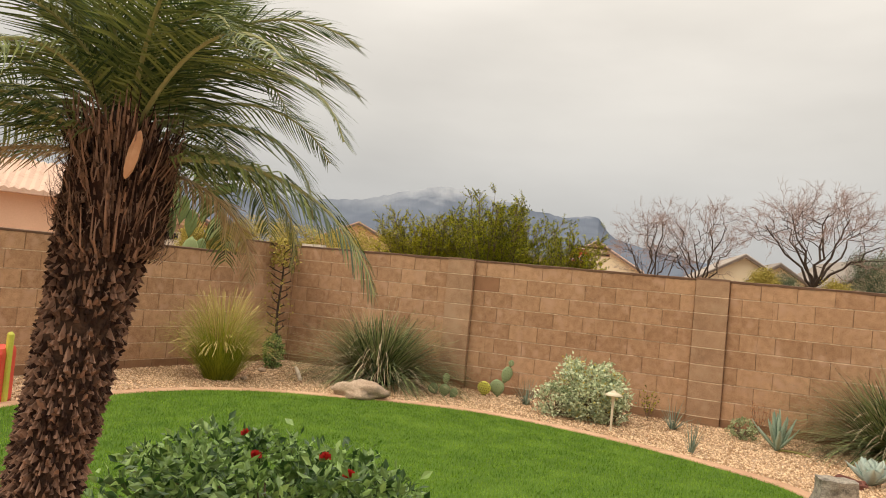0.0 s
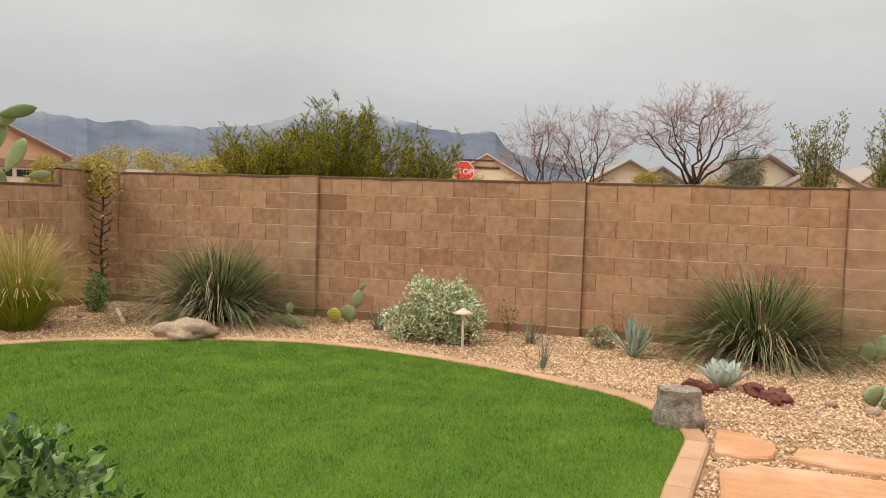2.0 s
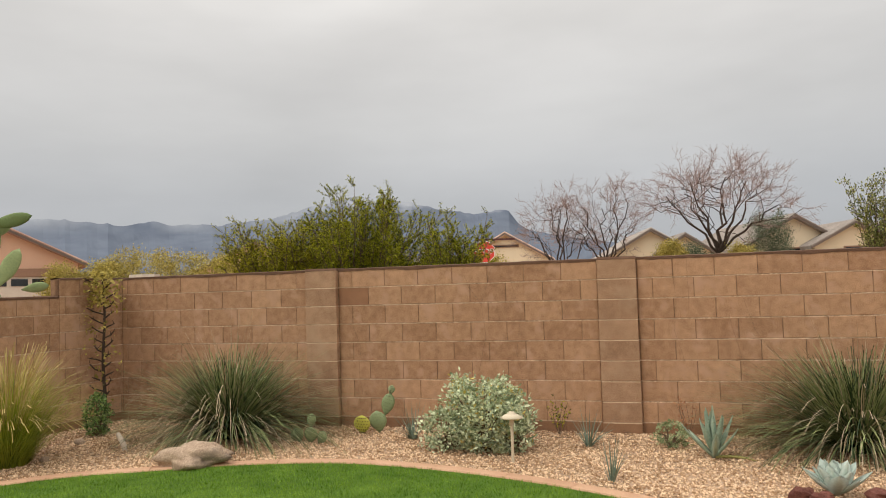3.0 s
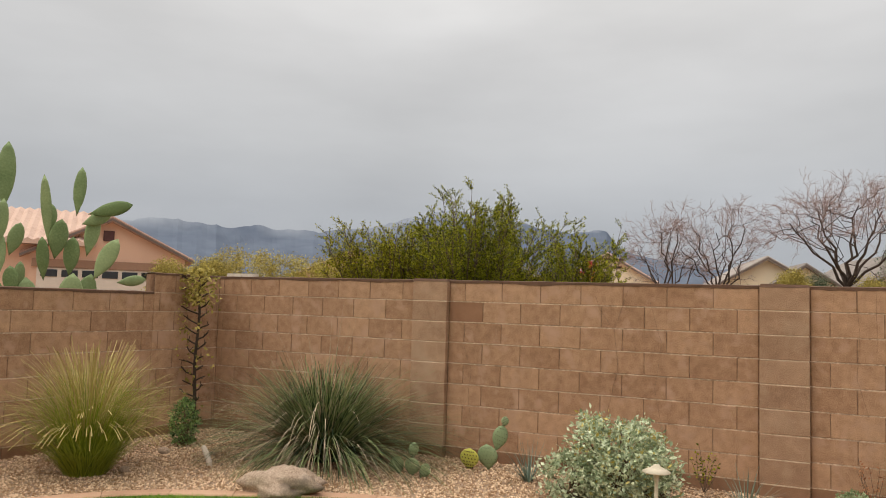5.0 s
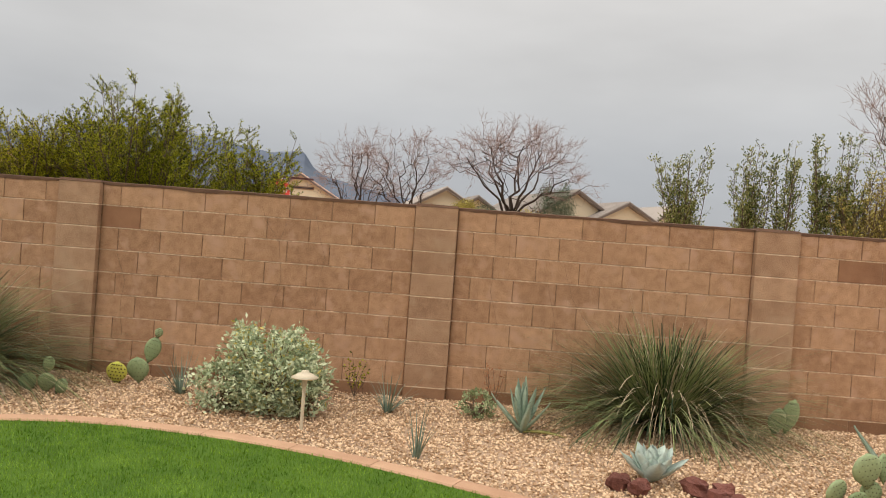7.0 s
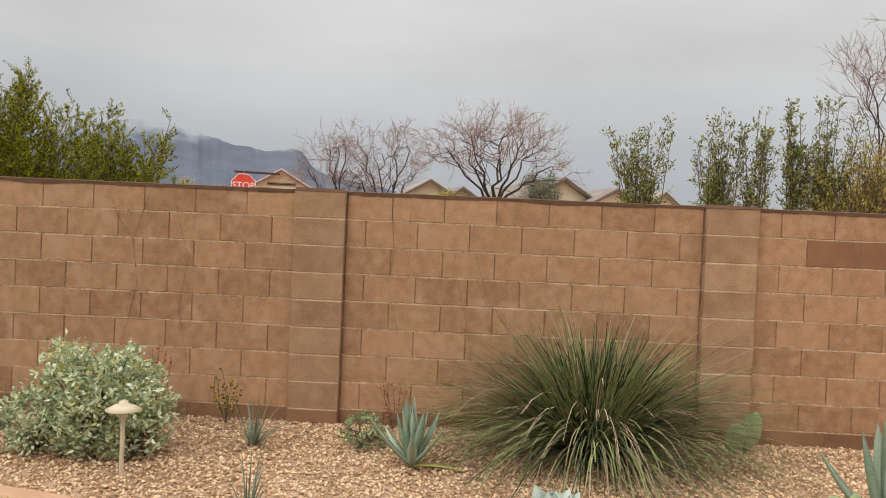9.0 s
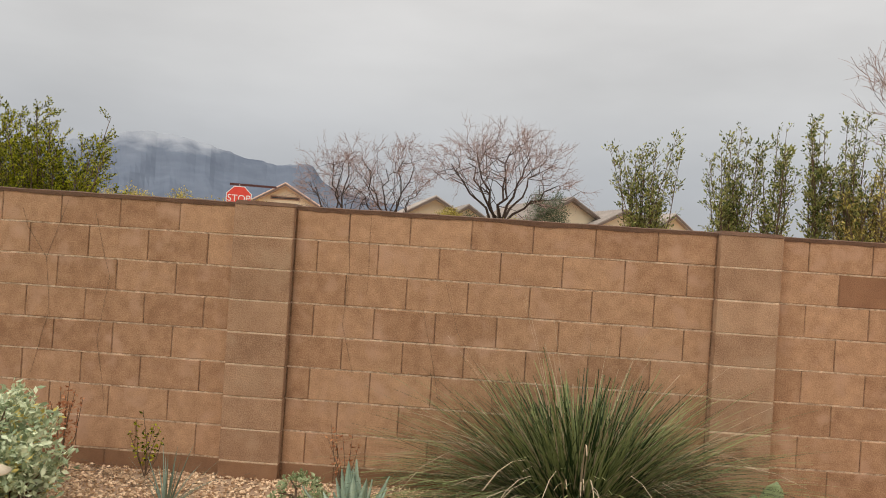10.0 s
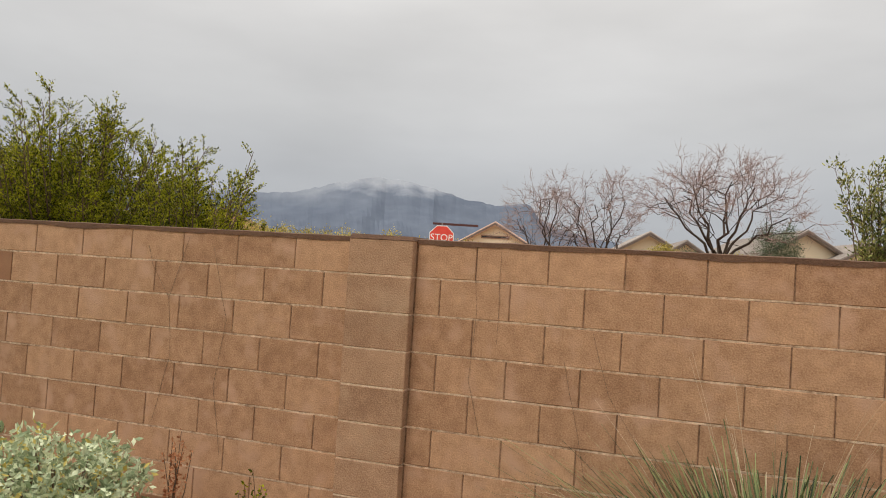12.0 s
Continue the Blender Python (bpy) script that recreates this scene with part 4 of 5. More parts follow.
def bare_tree(name, x, y, fork, centre, rx, rz, limbs, subs, twigs, radius, seed, label, length=0.95, fine=0.009):
    """A leafless tree with a domed crown: trunk, crooked limbs, branches and ever finer twigs."""
    rnd = random.Random(seed)
    t = thing(name, x, y, -0.012, label, "tree")
    g, tw = Geo(), Geo()

    def crooked(geo, a, b, r0, r1, steps, sides, bend):
        a, b = Vector(a), Vector(b)
        far = (b - a).length
        pts = [a] + [a.lerp(b, i / steps) + Vector((rnd.gauss(0, 1), rnd.gauss(0, 1), rnd.gauss(0, 1) + 0.5)) * bend * far for i in range(1, steps)] + [b]
        geo.tube(pts, [r0 + (r1 - r0) * i / steps for i in range(steps + 1)], sides, closed=False)
        return pts

    def pick(pts, s):
        k = min(int(s * (len(pts) - 1)), len(pts) - 2)
        return pts[k].lerp(pts[k + 1], s * (len(pts) - 1) - k)

    top = Vector((0.05, 0, fork))
    g.tube([(0, 0, 0), (0.06, 0.03, fork * 0.5), top], [radius * 1.3, radius * 1.1, radius], 9)
    for k in range(limbs):
        a, e = 6.283 * k / limbs + rnd.uniform(-0.3, 0.3), rnd.uniform(0.0, 1.3)
        way = Vector((math.cos(a) * math.cos(e), math.sin(a) * math.cos(e), math.sin(e)))
        aim = Vector((way.x * rx * 0.6, way.y * rx * 0.6, centre + way.z * rz * 0.6))
        limb = crooked(g, top, aim, radius * 0.62, radius * 0.2, 7, 6, 0.032)
        for _ in range(subs):
            s = rnd.uniform(0.35, 1.0)
            d = (way + Vector((rnd.gauss(0, 0.5), rnd.gauss(0, 0.5), rnd.gauss(0.1, 0.45)))).normalized()
            f = rnd.uniform(0.72, 0.92)
            sub = crooked(g, pick(limb, s), (d.x * rx * f, d.y * rx * f, centre + d.z * rz * f), radius * 0.2, radius * 0.06, 5, 4, 0.05)
            for _ in range(twigs):
                p = pick(sub, rnd.uniform(0.25, 1.0))
                w = (d * 0.7 + Vector((rnd.gauss(0, 0.6), rnd.gauss(0, 0.6), rnd.gauss(0.15, 0.5)))).normalized()
                tip = crooked(tw, p, p + w * length * rnd.uniform(0.5, 1.1), fine, fine * 0.6, 3, 3, 0.07)
                for _ in range(6):
                    q = pick(tip, rnd.uniform(0.3, 1.0))
                    v = (w + Vector((rnd.gauss(0, 0.7), rnd.gauss(0, 0.7), rnd.gauss(0, 0.6)))).normalized()
                    crooked(tw, q, q + v * length * rnd.uniform(0.25, 0.55), fine * 0.65, fine * 0.4, 2, 3, 0.06)
    part("limb_crown", g, STEM_DARK, t, "dark gnarled branches")
    part("twig_crown", tw, TWIG, t, "fine reddish bare twigs")
    return t


bare_tree("bare_tree", 2.45, 29.9, 2.7, 4.35, 4.5, 3.2, 9, 5, 9, 0.12, 7, "bare dark-limbed mesquite tree with a wide crown beyond the street")
bare_tree("bare_tree", -2.95, 33.6, 2.0, 4.4, 3.1, 2.9, 8, 4, 7, 0.09, 12, "leafless multi-stemmed tree with reddish twigs")
bare_tree("bare_tree", -5.3, 32.6, 1.6, 4.1, 2.6, 2.8, 8, 4, 7, 0.085, 15, "leafless multi-stemmed tree with fine twigs")
bare_tree("bare_tree", 6.75, 4.4, 1.0, 2.85, 1.25, 1.75, 6, 4, 5, 0.03, 18, "slender bare branching tree beyond the wall", length=0.5, fine=0.0042)
for k, (x, y, h, w_, m_) in enumerate(((-19.8, 15.6, 2.9, 0.9, PALO), (-18.6, 16.5, 3.3, 1.9, PALO), (-16.9, 17.9, 3.15, 1.9, PALO), (-15.2, 19.0, 3.3, 2.0, PALO), (-13.4, 20.6, 3.1, 1.9, PALO), (-11.6, 22.6, 3.0, 1.9, PALO), (-9.6, 24.4, 3.0, 1.7, PALO), (-8.0, 26.5, 3.0, 1.5, PALO), (-20.9, 14.8, 2.7, 0.8, PALO),
                                      (0.4, 28.0, 3.3, 0.8, PALO), (5.2, 34.0, 4.8, 1.2, FAR_LEAF), (1.2, 29.0, 3.1, 1.0, FAR_LEAF), (3.4, 29.0, 3.0, 0.8, PALO))):
    leafy_bush("roadside_bush", x, y, w_, w_, h * 0.93, 21000, 0.08, m_, 60 + k, "rounded yellowish desert bush across the street" if m_ is PALO else "dull green desert bush across the street", "bush", 14, hollow=0.35, flat=0.55, per=30, loose=1.5, ragged=0.35)


# ---- agaves, yuccas and cacti ----
def agave_leaf(length, width, thick, curl, name, mat_):
    g, n = Geo(), 6
    v = []
    for i in range(n + 1):
        s = i / n
        w = width * (0.55 + 0.9 * s - 1.45 * s ** 3.2) if s < 1 else 0.0
        w = max(w, 0.002)
        x, z = length * s * math.cos(curl * s * 0.5), length * s * math.sin(curl * s * 0.5) * 1.0
        v += [(x, -w / 2, z + w * 0.16), (x, 0, z - thick * (1 - s * 0.8)), (x, w / 2, z + w * 0.16), (x, 0, z + thick * 0.15)]
    f = [(4 * i + k, 4 * i + 4 + k, 4 * i + 4 + (k + 1) % 4, 4 * i + (k + 1) % 4) for i in range(n) for k in range(4)]
    return g.add(v, f).mesh(name, mat_, True)


def agave(name, x, y, leaves, length, width, mat_, seed, label, upright=0.35, curl=0.35, yellow=0, low=8, taper=0.0):
    rnd = random.Random(seed)
    t = thing(name, x, y, -0.005, label, "agave")
    me = [agave_leaf(length * k, width * k, 0.018 * length / 0.3, curl, "leaf", mat_) for k in (1.0, 0.85)]
    ye = agave_leaf(length, width, 0.015, -0.4, "leaf", AGAVE_YELLOW) if yellow else None
    for i in range(leaves):
        s = i / leaves
        el = low + (84 - low) * (s ** (1 - upright)) + rnd.uniform(-5, 5)
        use = ye if ye and i < yellow else me[i % 2]
        part("leaf", use, None, t, "yellowed drooping leaf" if use is ye else "", m=pose(0, 0, 0.02 + 0.05 * s) @ pose(0, 0, 0, 0, 0, i * 137.5 + rnd.uniform(-8, 8)) @ pose(0, 0, 0, 0, -el, 0) @ Matrix.Scale((1 - 0.25 * s * rnd.random()) * (1 - taper * s), 4))
    return t


agave("blue_agave", 1.0, -1.0, 19, 0.40, 0.075, AGAVE, 51, "blue-grey agave with pointed leaves and one yellow leaf", upright=0.35, yellow=1)
agave("artichoke_agave", 1.74, -2.0, 40, 0.28, 0.16, AGAVE_PALE, 52, "pale silver artichoke agave in a tight rosette", upright=0.0, curl=0.6, low=14, taper=0.38)
agave("blue_agave", 3.46, -1.78, 9, 0.58, 0.115, AGAVE, 53, "tall blue-grey agave with few upright leaves", upright=0.55)


def yucca(x, y, blades, length, seed, label, spread=1.0):
    rnd = random.Random(seed)
    t = thing("small_yucca", x, y, 0, label, "yucca")
    g = Geo()
    for _ in range(blades):
        a, u = rnd.uniform(0, 6.283), rnd.random()
        g.blade((0.02 * math.cos(a), 0.02 * math.sin(a), 0), a, length * rnd.uniform(0.65, 1.1), 0.08 + 1.05 * u * spread, rnd.uniform(0.0, 0.9) * u, 0.014, steps=4, tip=0.1)
    part("foliage", g, YUCCA, t)


yucca(-1.80, -0.62, 46, 0.38, 71, "small grey-green spiky yucca in gravel")
yucca(-0.07, -0.70, 40, 0.36, 72, "small grey-green spiky yucca with curving blades by the pilaster")
yucca(0.24, -1.90, 15, 0.36, 73, "thin upright young yucca beside the kerb", 0.35)


def pad_mesh(length, width, thick, mat_, name="pad"):
    g, rings, seg = Geo(), 9, 12
    v = [(0, 0, 0)]
    for i in range(1, rings):
        s = i / rings
        w = math.sin(math.pi * s ** 1.25) ** 0.62 * (1 if s > 0.3 else (0.55 + 1.5 * s))
        for k in range(seg):
            a = 6.283 * k / seg
            v.append((width / 2 * w * math.cos(a), thick / 2 * (w ** 0.8) * math.sin(a), length * s))
    v.append((0, 0, length))
    f = [(0, 1 + (k + 1) % seg, 1 + k) for k in range(seg)]
    for i in range(rings - 2):
        f += [(1 + i * seg + k, 1 + i * seg + (k + 1) % seg, 1 + (i + 1) * seg + (k + 1) % seg, 1 + (i + 1) * seg + k) for k in range(seg)]
    f += [(len(v) - 1, 1 + (rings - 2) * seg + k, 1 + (rings - 2) * seg + (k + 1) % seg) for k in range(seg)]
    return g.add(v, f).mesh(name, mat_, True)


def pad_dots(length, width, thick, size, name="spine_cover"):
    g = Geo()
    for i in range(1, 7):
        s = i / 7.0
        w = math.sin(math.pi * s ** 1.25) ** 0.62
        for k in range(-2, 3):
            x = (k + (0.5 if i % 2 else 0)) / 3.0
            if abs(x) > 0.92:
                continue
            for sgn in (-1, 1):
                y = sgn * thick / 2 * (w ** 0.8) * math.sqrt(max(0.02, 1 - x * x))
                c = Vector((width / 2 * w * x, y, length * s))
                g.add([c + Vector(d) * size for d in ((1, 0, 0), (0, 0, 1), (-1, 0, 0), (0, 0, -1), (0, sgn * 1.3, 0))], [(0, 1, 4), (1, 2, 4), (2, 3, 4), (3, 0, 4)])
    return g.mesh(name, SPINE)


def prickly_pear(name, x, y, z, pads, mat_, label, dots=0.004):
    """pads: (x, y, z, tilt sideways, tilt forward, turn, length, width)."""
    t = thing(name, x, y, z, label, "cactus")
    for (px_, py_, pz_, side, fwd, turn_, L, W) in pads:
        p = part("pad", pad_mesh(L, W, W * 0.2 + 0.012, mat_), None, t, m=pose(px_, py_, pz_, fwd, side, turn_))
        if dots:
            part("spine_cover", pad_dots(L, W, W * 0.2 + 0.012, dots), None, p, "dark spine cushions")
    return t


prickly_pear("prickly_pear", -2.78, -0.92, 0, [(0, 0, -0.01, 8, 5, 10, 0.17, 0.14), (-0.12, 0.03, -0.01, -22, 0, 30, 0.16, 0.13), (0.10, -0.02, -0.01, 30, -5, -10, 0.15, 0.11), (0.01, 0, 0.14, 6, 0, 20, 0.15, 0.09)], PAD, "small grey-green prickly pear of four pads in gravel")
prickly_pear("prickly_pear", -2.44, -0.42, 0, [(0, 0, -0.01, 4, 8, 5, 0.21, 0.18)], PAD_YELLOW, "single yellow prickly pear pad with dark spots", dots=0.0075)
prickly_pear("prickly_pear", -2.20, -0.32, 0, [(-0.08, 0, -0.01, -6, 4, 0, 0.24, 0.20), (-0.02, 0, 0.17, 16, 0, 8, 0.25, 0.14), (0.05, 0, 0.395, 14, 0, 0, 0.10, 0.075)], PAD, "young prickly pear with three stacked green pads")
prickly_pear("prickly_pear", 3.18, -0.36, 0, [(0, 0, -0.01, 5, 6, 15, 0.25, 0.18), (0.10, 0.03, 0.0, 12, 0, -10, 0.32, 0.14)], PAD, "green prickly pear half hidden behind a grass clump")
prickly_pear("prickly_pear", 3.16, -2.12, 0, [(-0.13, 0, 0.10, -10, 6, 12, 0.24, 0.21), (-0.32, -0.02, -0.01, -18, 10, 25, 0.19, 0.18), (-0.10, 0.02, -0.01, 3, 0, 0, 0.17, 0.14), (0.05, -0.05, -0.01, 4, 8, -8, 0.25, 0.19), (0.16, 0.02, 0.0, 14, 2, -30, 0.25, 0.20), (-0.2, -0.08, -0.01, -30, 12, 0, 0.14, 0.14), (0.0, 0.06, 0.12, 4, -6, 40, 0.2, 0.17)], PAD, "grey-green prickly pear with round pads in gravel")

# tall smooth cactus over the side wall; along = (0.63, 0.77), one unit of the list is a pad's offset in metres
TALL = ((-0.7, 2.33, 3, 0.76, 0.19), (-0.31, 1.99, -4, 0.76, 0.12), (-0.02, 2.33, 2, 0.56, 0.13), (0.12, 2.36, 76, 0.5, 0.16), (0.05, 2.24, 66, 0.37, 0.14), (0.09, 1.9, 10, 0.5, 0.16), (-0.22, 1.85, 6, 0.44, 0.19), (0.22, 1.65, 26, 0.51, 0.19), (0.37, 1.63, 82, 0.37, 0.12), (-0.18, 2.15, -3, 0.31, 0.14), (-0.33, 1.62, -2, 0.47, 0.14), (-0.58, 1.87, 15, 0.37, 0.16), (-0.69, 1.62, -4, 0.55, 0.16), (-0.73, 1.96, 3, 0.5, 0.14), (-0.05, 1.68, 4, 0.43, 0.18), (-0.48, 1.51, 0, 0.31, 0.12), (-0.62, 1.44, -6, 0.33, 0.17), (-0.9, 1.96, -8, 0.48, 0.16), (-0.94, 1.49, 4, 0.47, 0.17), (-0.08, 1.1, 3, 0.62, 0.26), (0.11, 1.12, 14, 0.62, 0.24), (-0.39, 1.06, -5, 0.6, 0.26), (-0.66, 1.03, -3, 0.62, 0.26), (-0.9, 1.0, -6, 0.6, 0.26), (-0.08, 0.53, 0, 0.64, 0.28), (-0.47, 0.51, 3, 0.62, 0.28), (-0.78, 0.49, -4, 0.62, 0.28), (-0.16, -0.02, 6, 0.62, 0.3), (-0.47, -0.02, 0, 0.62, 0.3), (-0.78, -0.02, -4, 0.62, 0.3))
rt = random.Random(9)
prickly_pear("tall_prickly_pear", -6.76, -1.18, -0.012, [(0.63 * a - 0.77 * (0.10 * rt.uniform(-1, 1)), 0.77 * a + 0.63 * (0.10 * rt.uniform(-1, 1)), z, s, rt.uniform(-8, 8), 50.7 + rt.uniform(-32, 32), L, W) for a, z, s, L, W in TALL], PAD_TALL, "tall spineless prickly pear with long green pads beyond the side wall", dots=0)


def column_cactus(x, y):
    t = thing("column_cactus", x, y, -0.012, "olive-brown ribbed columnar cactus with scars and dark spines", "cactus")
    spans = (("lower_stem", 0.0, 1.76, ((0, 0.0653), (.3, 0.0740), (.62, 0.0766), (.8, 0.0696), (.98, 0.0748), (1.2, 0.0800), (1.42, 0.0766), (1.62, 0.0661), (1.72, 0.0400), (1.76, 0.0296))),
             ("upper_stem", 1.75, 2.79, ((1.75, 0.0296), (1.78, 0.0478), (1.86, 0.0644), (2.0, 0.0713), (2.3, 0.0740), (2.6, 0.0644), (2.7, 0.0391), (2.75, 0.0104))))
    areole = Geo()
    for name, z0, z1, prof in spans:
        g, seg, rings = Geo(), 84, 44
        v = []
        for i in range(rings + 1):
            z = z0 + (z1 - z0) * i / rings
            r = np.interp(z, [p[0] for p in prof], [p[1] for p in prof])
            twist = 0.34 * math.sin(z * 3.0 + 1.2) + 0.10 * math.sin(z * 7.3)
            ox, oy = 0.012 * math.sin(z * 2.6) - 0.02 * max(0, z - 1.0), 0.01 * math.cos(z * 2.1)
            for k in range(seg):
                a = 6.283 * k / seg
                rib = 1 - abs(math.sin(3.5 * (a + 1.49 - twist)))
                rr = r * 0.97 * (0.66 + 0.36 * rib ** 0.95) + 0.010 * noise.noise((math.cos(a) * 1.5, math.sin(a) * 1.5, z * 5))
                v.append((ox + rr * math.cos(a), oy + rr * math.sin(a), z))
            if 0 < i < rings:
                for k in range(7):
                    a = 6.28318 * k / 7 + twist - 1.49
                    bulge = r * 0.985 + 0.010 * noise.noise((math.cos(a) * 1.5, math.sin(a) * 1.5, z * 5))
                    c = Vector((ox + bulge * math.cos(a), oy + bulge * math.sin(a), z + 0.004 * math.sin(k * 5)))
                    areole.lump(c, (0.004, 0.004, 0.0048), i + k, rings=3, seg=5)
                    for s_ in (-0.6, 0.5):
                        areole.tube([c, c + Vector((math.cos(a + s_), math.sin(a + s_), 0.4 * s_)) * 0.016], [0.0009, 0.0003], 3)
        f = [(i * seg + k, i * seg + (k + 1) % seg, (i + 1) * seg + (k + 1) % seg, (i + 1) * seg + k) for i in range(rings) for k in range(seg)]
        part(name, g.add(v, f), COLUMN, t, smooth=True)
    part("spine_cover", areole, SPINE, t, "dark spine cushions along the ribs")
    crest = Geo()
    for k in range(7):
        for name, z0, z1, prof in spans:
            line = []
            for i in range(1, 44):
                z = z0 + (z1 - z0) * i / 44
                r = np.interp(z, [p[0] for p in prof], [p[1] for p in prof])
                a = 6.28318 * k / 7 + 0.34 * math.sin(z * 3.0 + 1.2) + 0.10 * math.sin(z * 7.3) - 1.49
                rr = r * 0.985 + 0.010 * noise.noise((math.cos(a) * 1.5, math.sin(a) * 1.5, z * 5))
                line.append((0.012 * math.sin(z * 2.6) - 0.02 * max(0, z - 1.0) + rr * math.cos(a), 0.01 * math.cos(z * 2.1) + rr * math.sin(a), z))
            crest.tube(line, 0.0024, 5)
    part("crest_line", crest, CREST, t, "pale corky line along the ribs")
    cork = Geo()
    for k, (z, a, w_, h_) in enumerate(((1.44, -2.25, 0.009, 0.020), (1.37, -2.22, 0.010, 0.040), (1.31, -2.18, 0.009, 0.026), (1.255, -2.0, 0.014, 0.016), (1.49, -1.74, 0.010, 0.012))):
        scar = Geo().lump((0.064 * math.cos(a), 0.064 * math.sin(a), z), (w_ * 0.8, 0.010, h_ * 0.9), k, rings=8, seg=10, rough=0.6)
        part("wound", scar, SCAR, t, "black dried wound", smooth=True)
    cork.lump((0.064 * math.cos(-2.65), 0.064 * math.sin(-2.65), 1.38), (0.016, 0.016, 0.09), 21, rings=12, seg=10, rough=0.5)
    part("cork", cork, CORK, t, "grey corky patch", smooth=True)
    flap = Geo()
    flap.lump((-0.078, 0.0, 1.33), (0.016, 0.02, 0.045), 4, rings=5, seg=7, rough=0.5)
    part("dry_flap", flap, CORK, t, "torn dry flap of skin")


column_cactus(1.668, -7.55)


# ---- palm ----
def frond_mesh(length, seed, mat_, arch):
    """A feather frond along +x that arches down; the rib is a separate mesh."""
    rnd = random.Random(seed)
    g, rib, pts = Geo(), Geo(), []
    p, n = Vector((0, 0, 0)), 14
    for i in range(n + 1):
        pts.append(p.copy())
        a = 0.15 - arch * (i / n) ** 1.5
        p = p + Vector((math.cos(a), 0, math.sin(a))) * (length / n)
    rib.tube(pts, [0.009 * (1 - 0.8 * i / n) + 0.001 for i in range(n + 1)], 5)
    count = 58
    for k in range(count):
        s = 0.14 + 0.86 * k / count
        i = min(int(s * n), n - 1)
        c = pts[i].lerp(pts[i + 1], s * n - i)
        d = (pts[i + 1] - pts[i]).normalized()
        L = length * (0.23 * math.sin(math.pi * (0.16 + 0.80 * s)) + 0.03) * rnd.uniform(0.85, 1.1)
        for sg in (-1, 1):
            w = d * 0.62 + Vector((0, sg, 0)) * 0.82 + Vector((0, 0, rnd.uniform(-0.28, 0.12)))
            w.normalize()
            mid, tip = c + w * L * 0.55, c + w * L + Vector((0, 0, -0.25 * L))
            g.ribbon([c, mid, tip], [0.007, 0.0095, 0.0015], d)
    return g.mesh("leaflets", mat_), rib.mesh("rib", PALM_RIB if mat_ is PALM_LEAF else PALM_DRY)


palm = thing("date_palm", -1.20, -8.0, -0.012, "leaning pygmy date palm with shaggy trunk and arching fronds", "palm")


def palm_trunk(a, b, r0, r1, name, seed):
    rnd = random.Random(seed)
    a, b = Vector(a), Vector(b)
    g, n = Geo(), 16
    pts = [a.lerp(b, i / n) + Vector((0.02 * math.sin(3 * i / n), 0, 0)) for i in range(n + 1)]
    rad = [r0 + (r1 - r0) * (i / n) ** 1.6 + rnd.uniform(-0.004, 0.004) for i in range(n + 1)]
    g.tube(pts, rad, 12)
    tr = part(name, g, PALM_BARK, palm, "dark shaggy trunk")
    boots = Geo()
    for i in range(4200):
        s, ang = rnd.random(), rnd.uniform(0, 6.283)
        c = a.lerp(b, s) + Vector((0.02 * math.sin(3 * s), 0, 0))
        r = r0 + (r1 - r0) * s ** 1.6
        o = Vector((math.cos(ang), math.sin(ang), 0))
        side = Vector((-o.y, o.x, 0))
        base = c + o * r * 0.97
        tip = base + o * rnd.uniform(0.008, 0.030) + Vector((0, 0, rnd.uniform(-0.012, 0.03)))
        w = rnd.uniform(0.004, 0.012)
        boots.add([base - side * w, base + side * w, tip + side * w * 0.35, tip - side * w * 0.35, base + Vector((0, 0, 0.03)) + o * 0.002], [(0, 1, 2, 3), (3, 2, 4), (1, 4, 2), (0, 3, 4)])
    part("leaf_base_cover", boots, PALM_FIBRE, tr, "stubby old leaf bases")
    return tr


palm_trunk((0, 0, 0), (0.14, 0.12, 1.58), 0.078, 0.135, "trunk", 1)
palm_trunk((-0.16, 0.06, 0), (-0.10, 0.20, 1.18), 0.055, 0.06, "side_trunk", 2)
crown = Vector((0.16, 0.13, 1.66))
shag = Geo()
rp = random.Random(3)
for _ in range(1500):
    a, z = rp.uniform(0, 6.283), rp.uniform(-0.26, 0.12)
    o = Vector((math.cos(a), math.sin(a), 0))
    r = 0.145 + 0.05 * (z + 0.26)
    q = crown + o * r * rp.uniform(0.7, 1.0) + Vector((0, 0, z))
    shag.ribbon([q, q + o * rp.uniform(0.01, 0.05) + Vector((0, 0, rp.uniform(0.02, 0.08))), q + o * rp.uniform(0.02, 0.08) + Vector((0, 0, rp.uniform(0.0, 0.16)))], [0.009, 0.007, 0.002], (-o.y, o.x, 0))
shag.tube([crown + Vector((0, 0, -0.2)), crown, crown + Vector((0, 0, 0.22))], [0.15, 0.16, 0.06], 10)
part("crown_fibre", shag, PALM_FIBRE, palm, "red-brown fibrous crown base")
stub = Geo()
stub.lump((0, 0, 0), (0.019, 0.011, 0.075), 2, rings=7, seg=8, rough=0.12)
part("cut_stub", stub, CUT, palm, "pale orange cut frond stub", m=pose(*(crown + Vector((0.17, -0.12, 0.06))), -8, 8, 20))
fronds = [frond_mesh(1.0, s, PALM_LEAF, ar) for s, ar in ((1, 1.9), (2, 2.3), (3, 1.55), (4, 2.6))]
dead = [frond_mesh(0.85, s, PALM_DRY, ar) for s, ar in ((5, 2.1), (6, 1.8))]
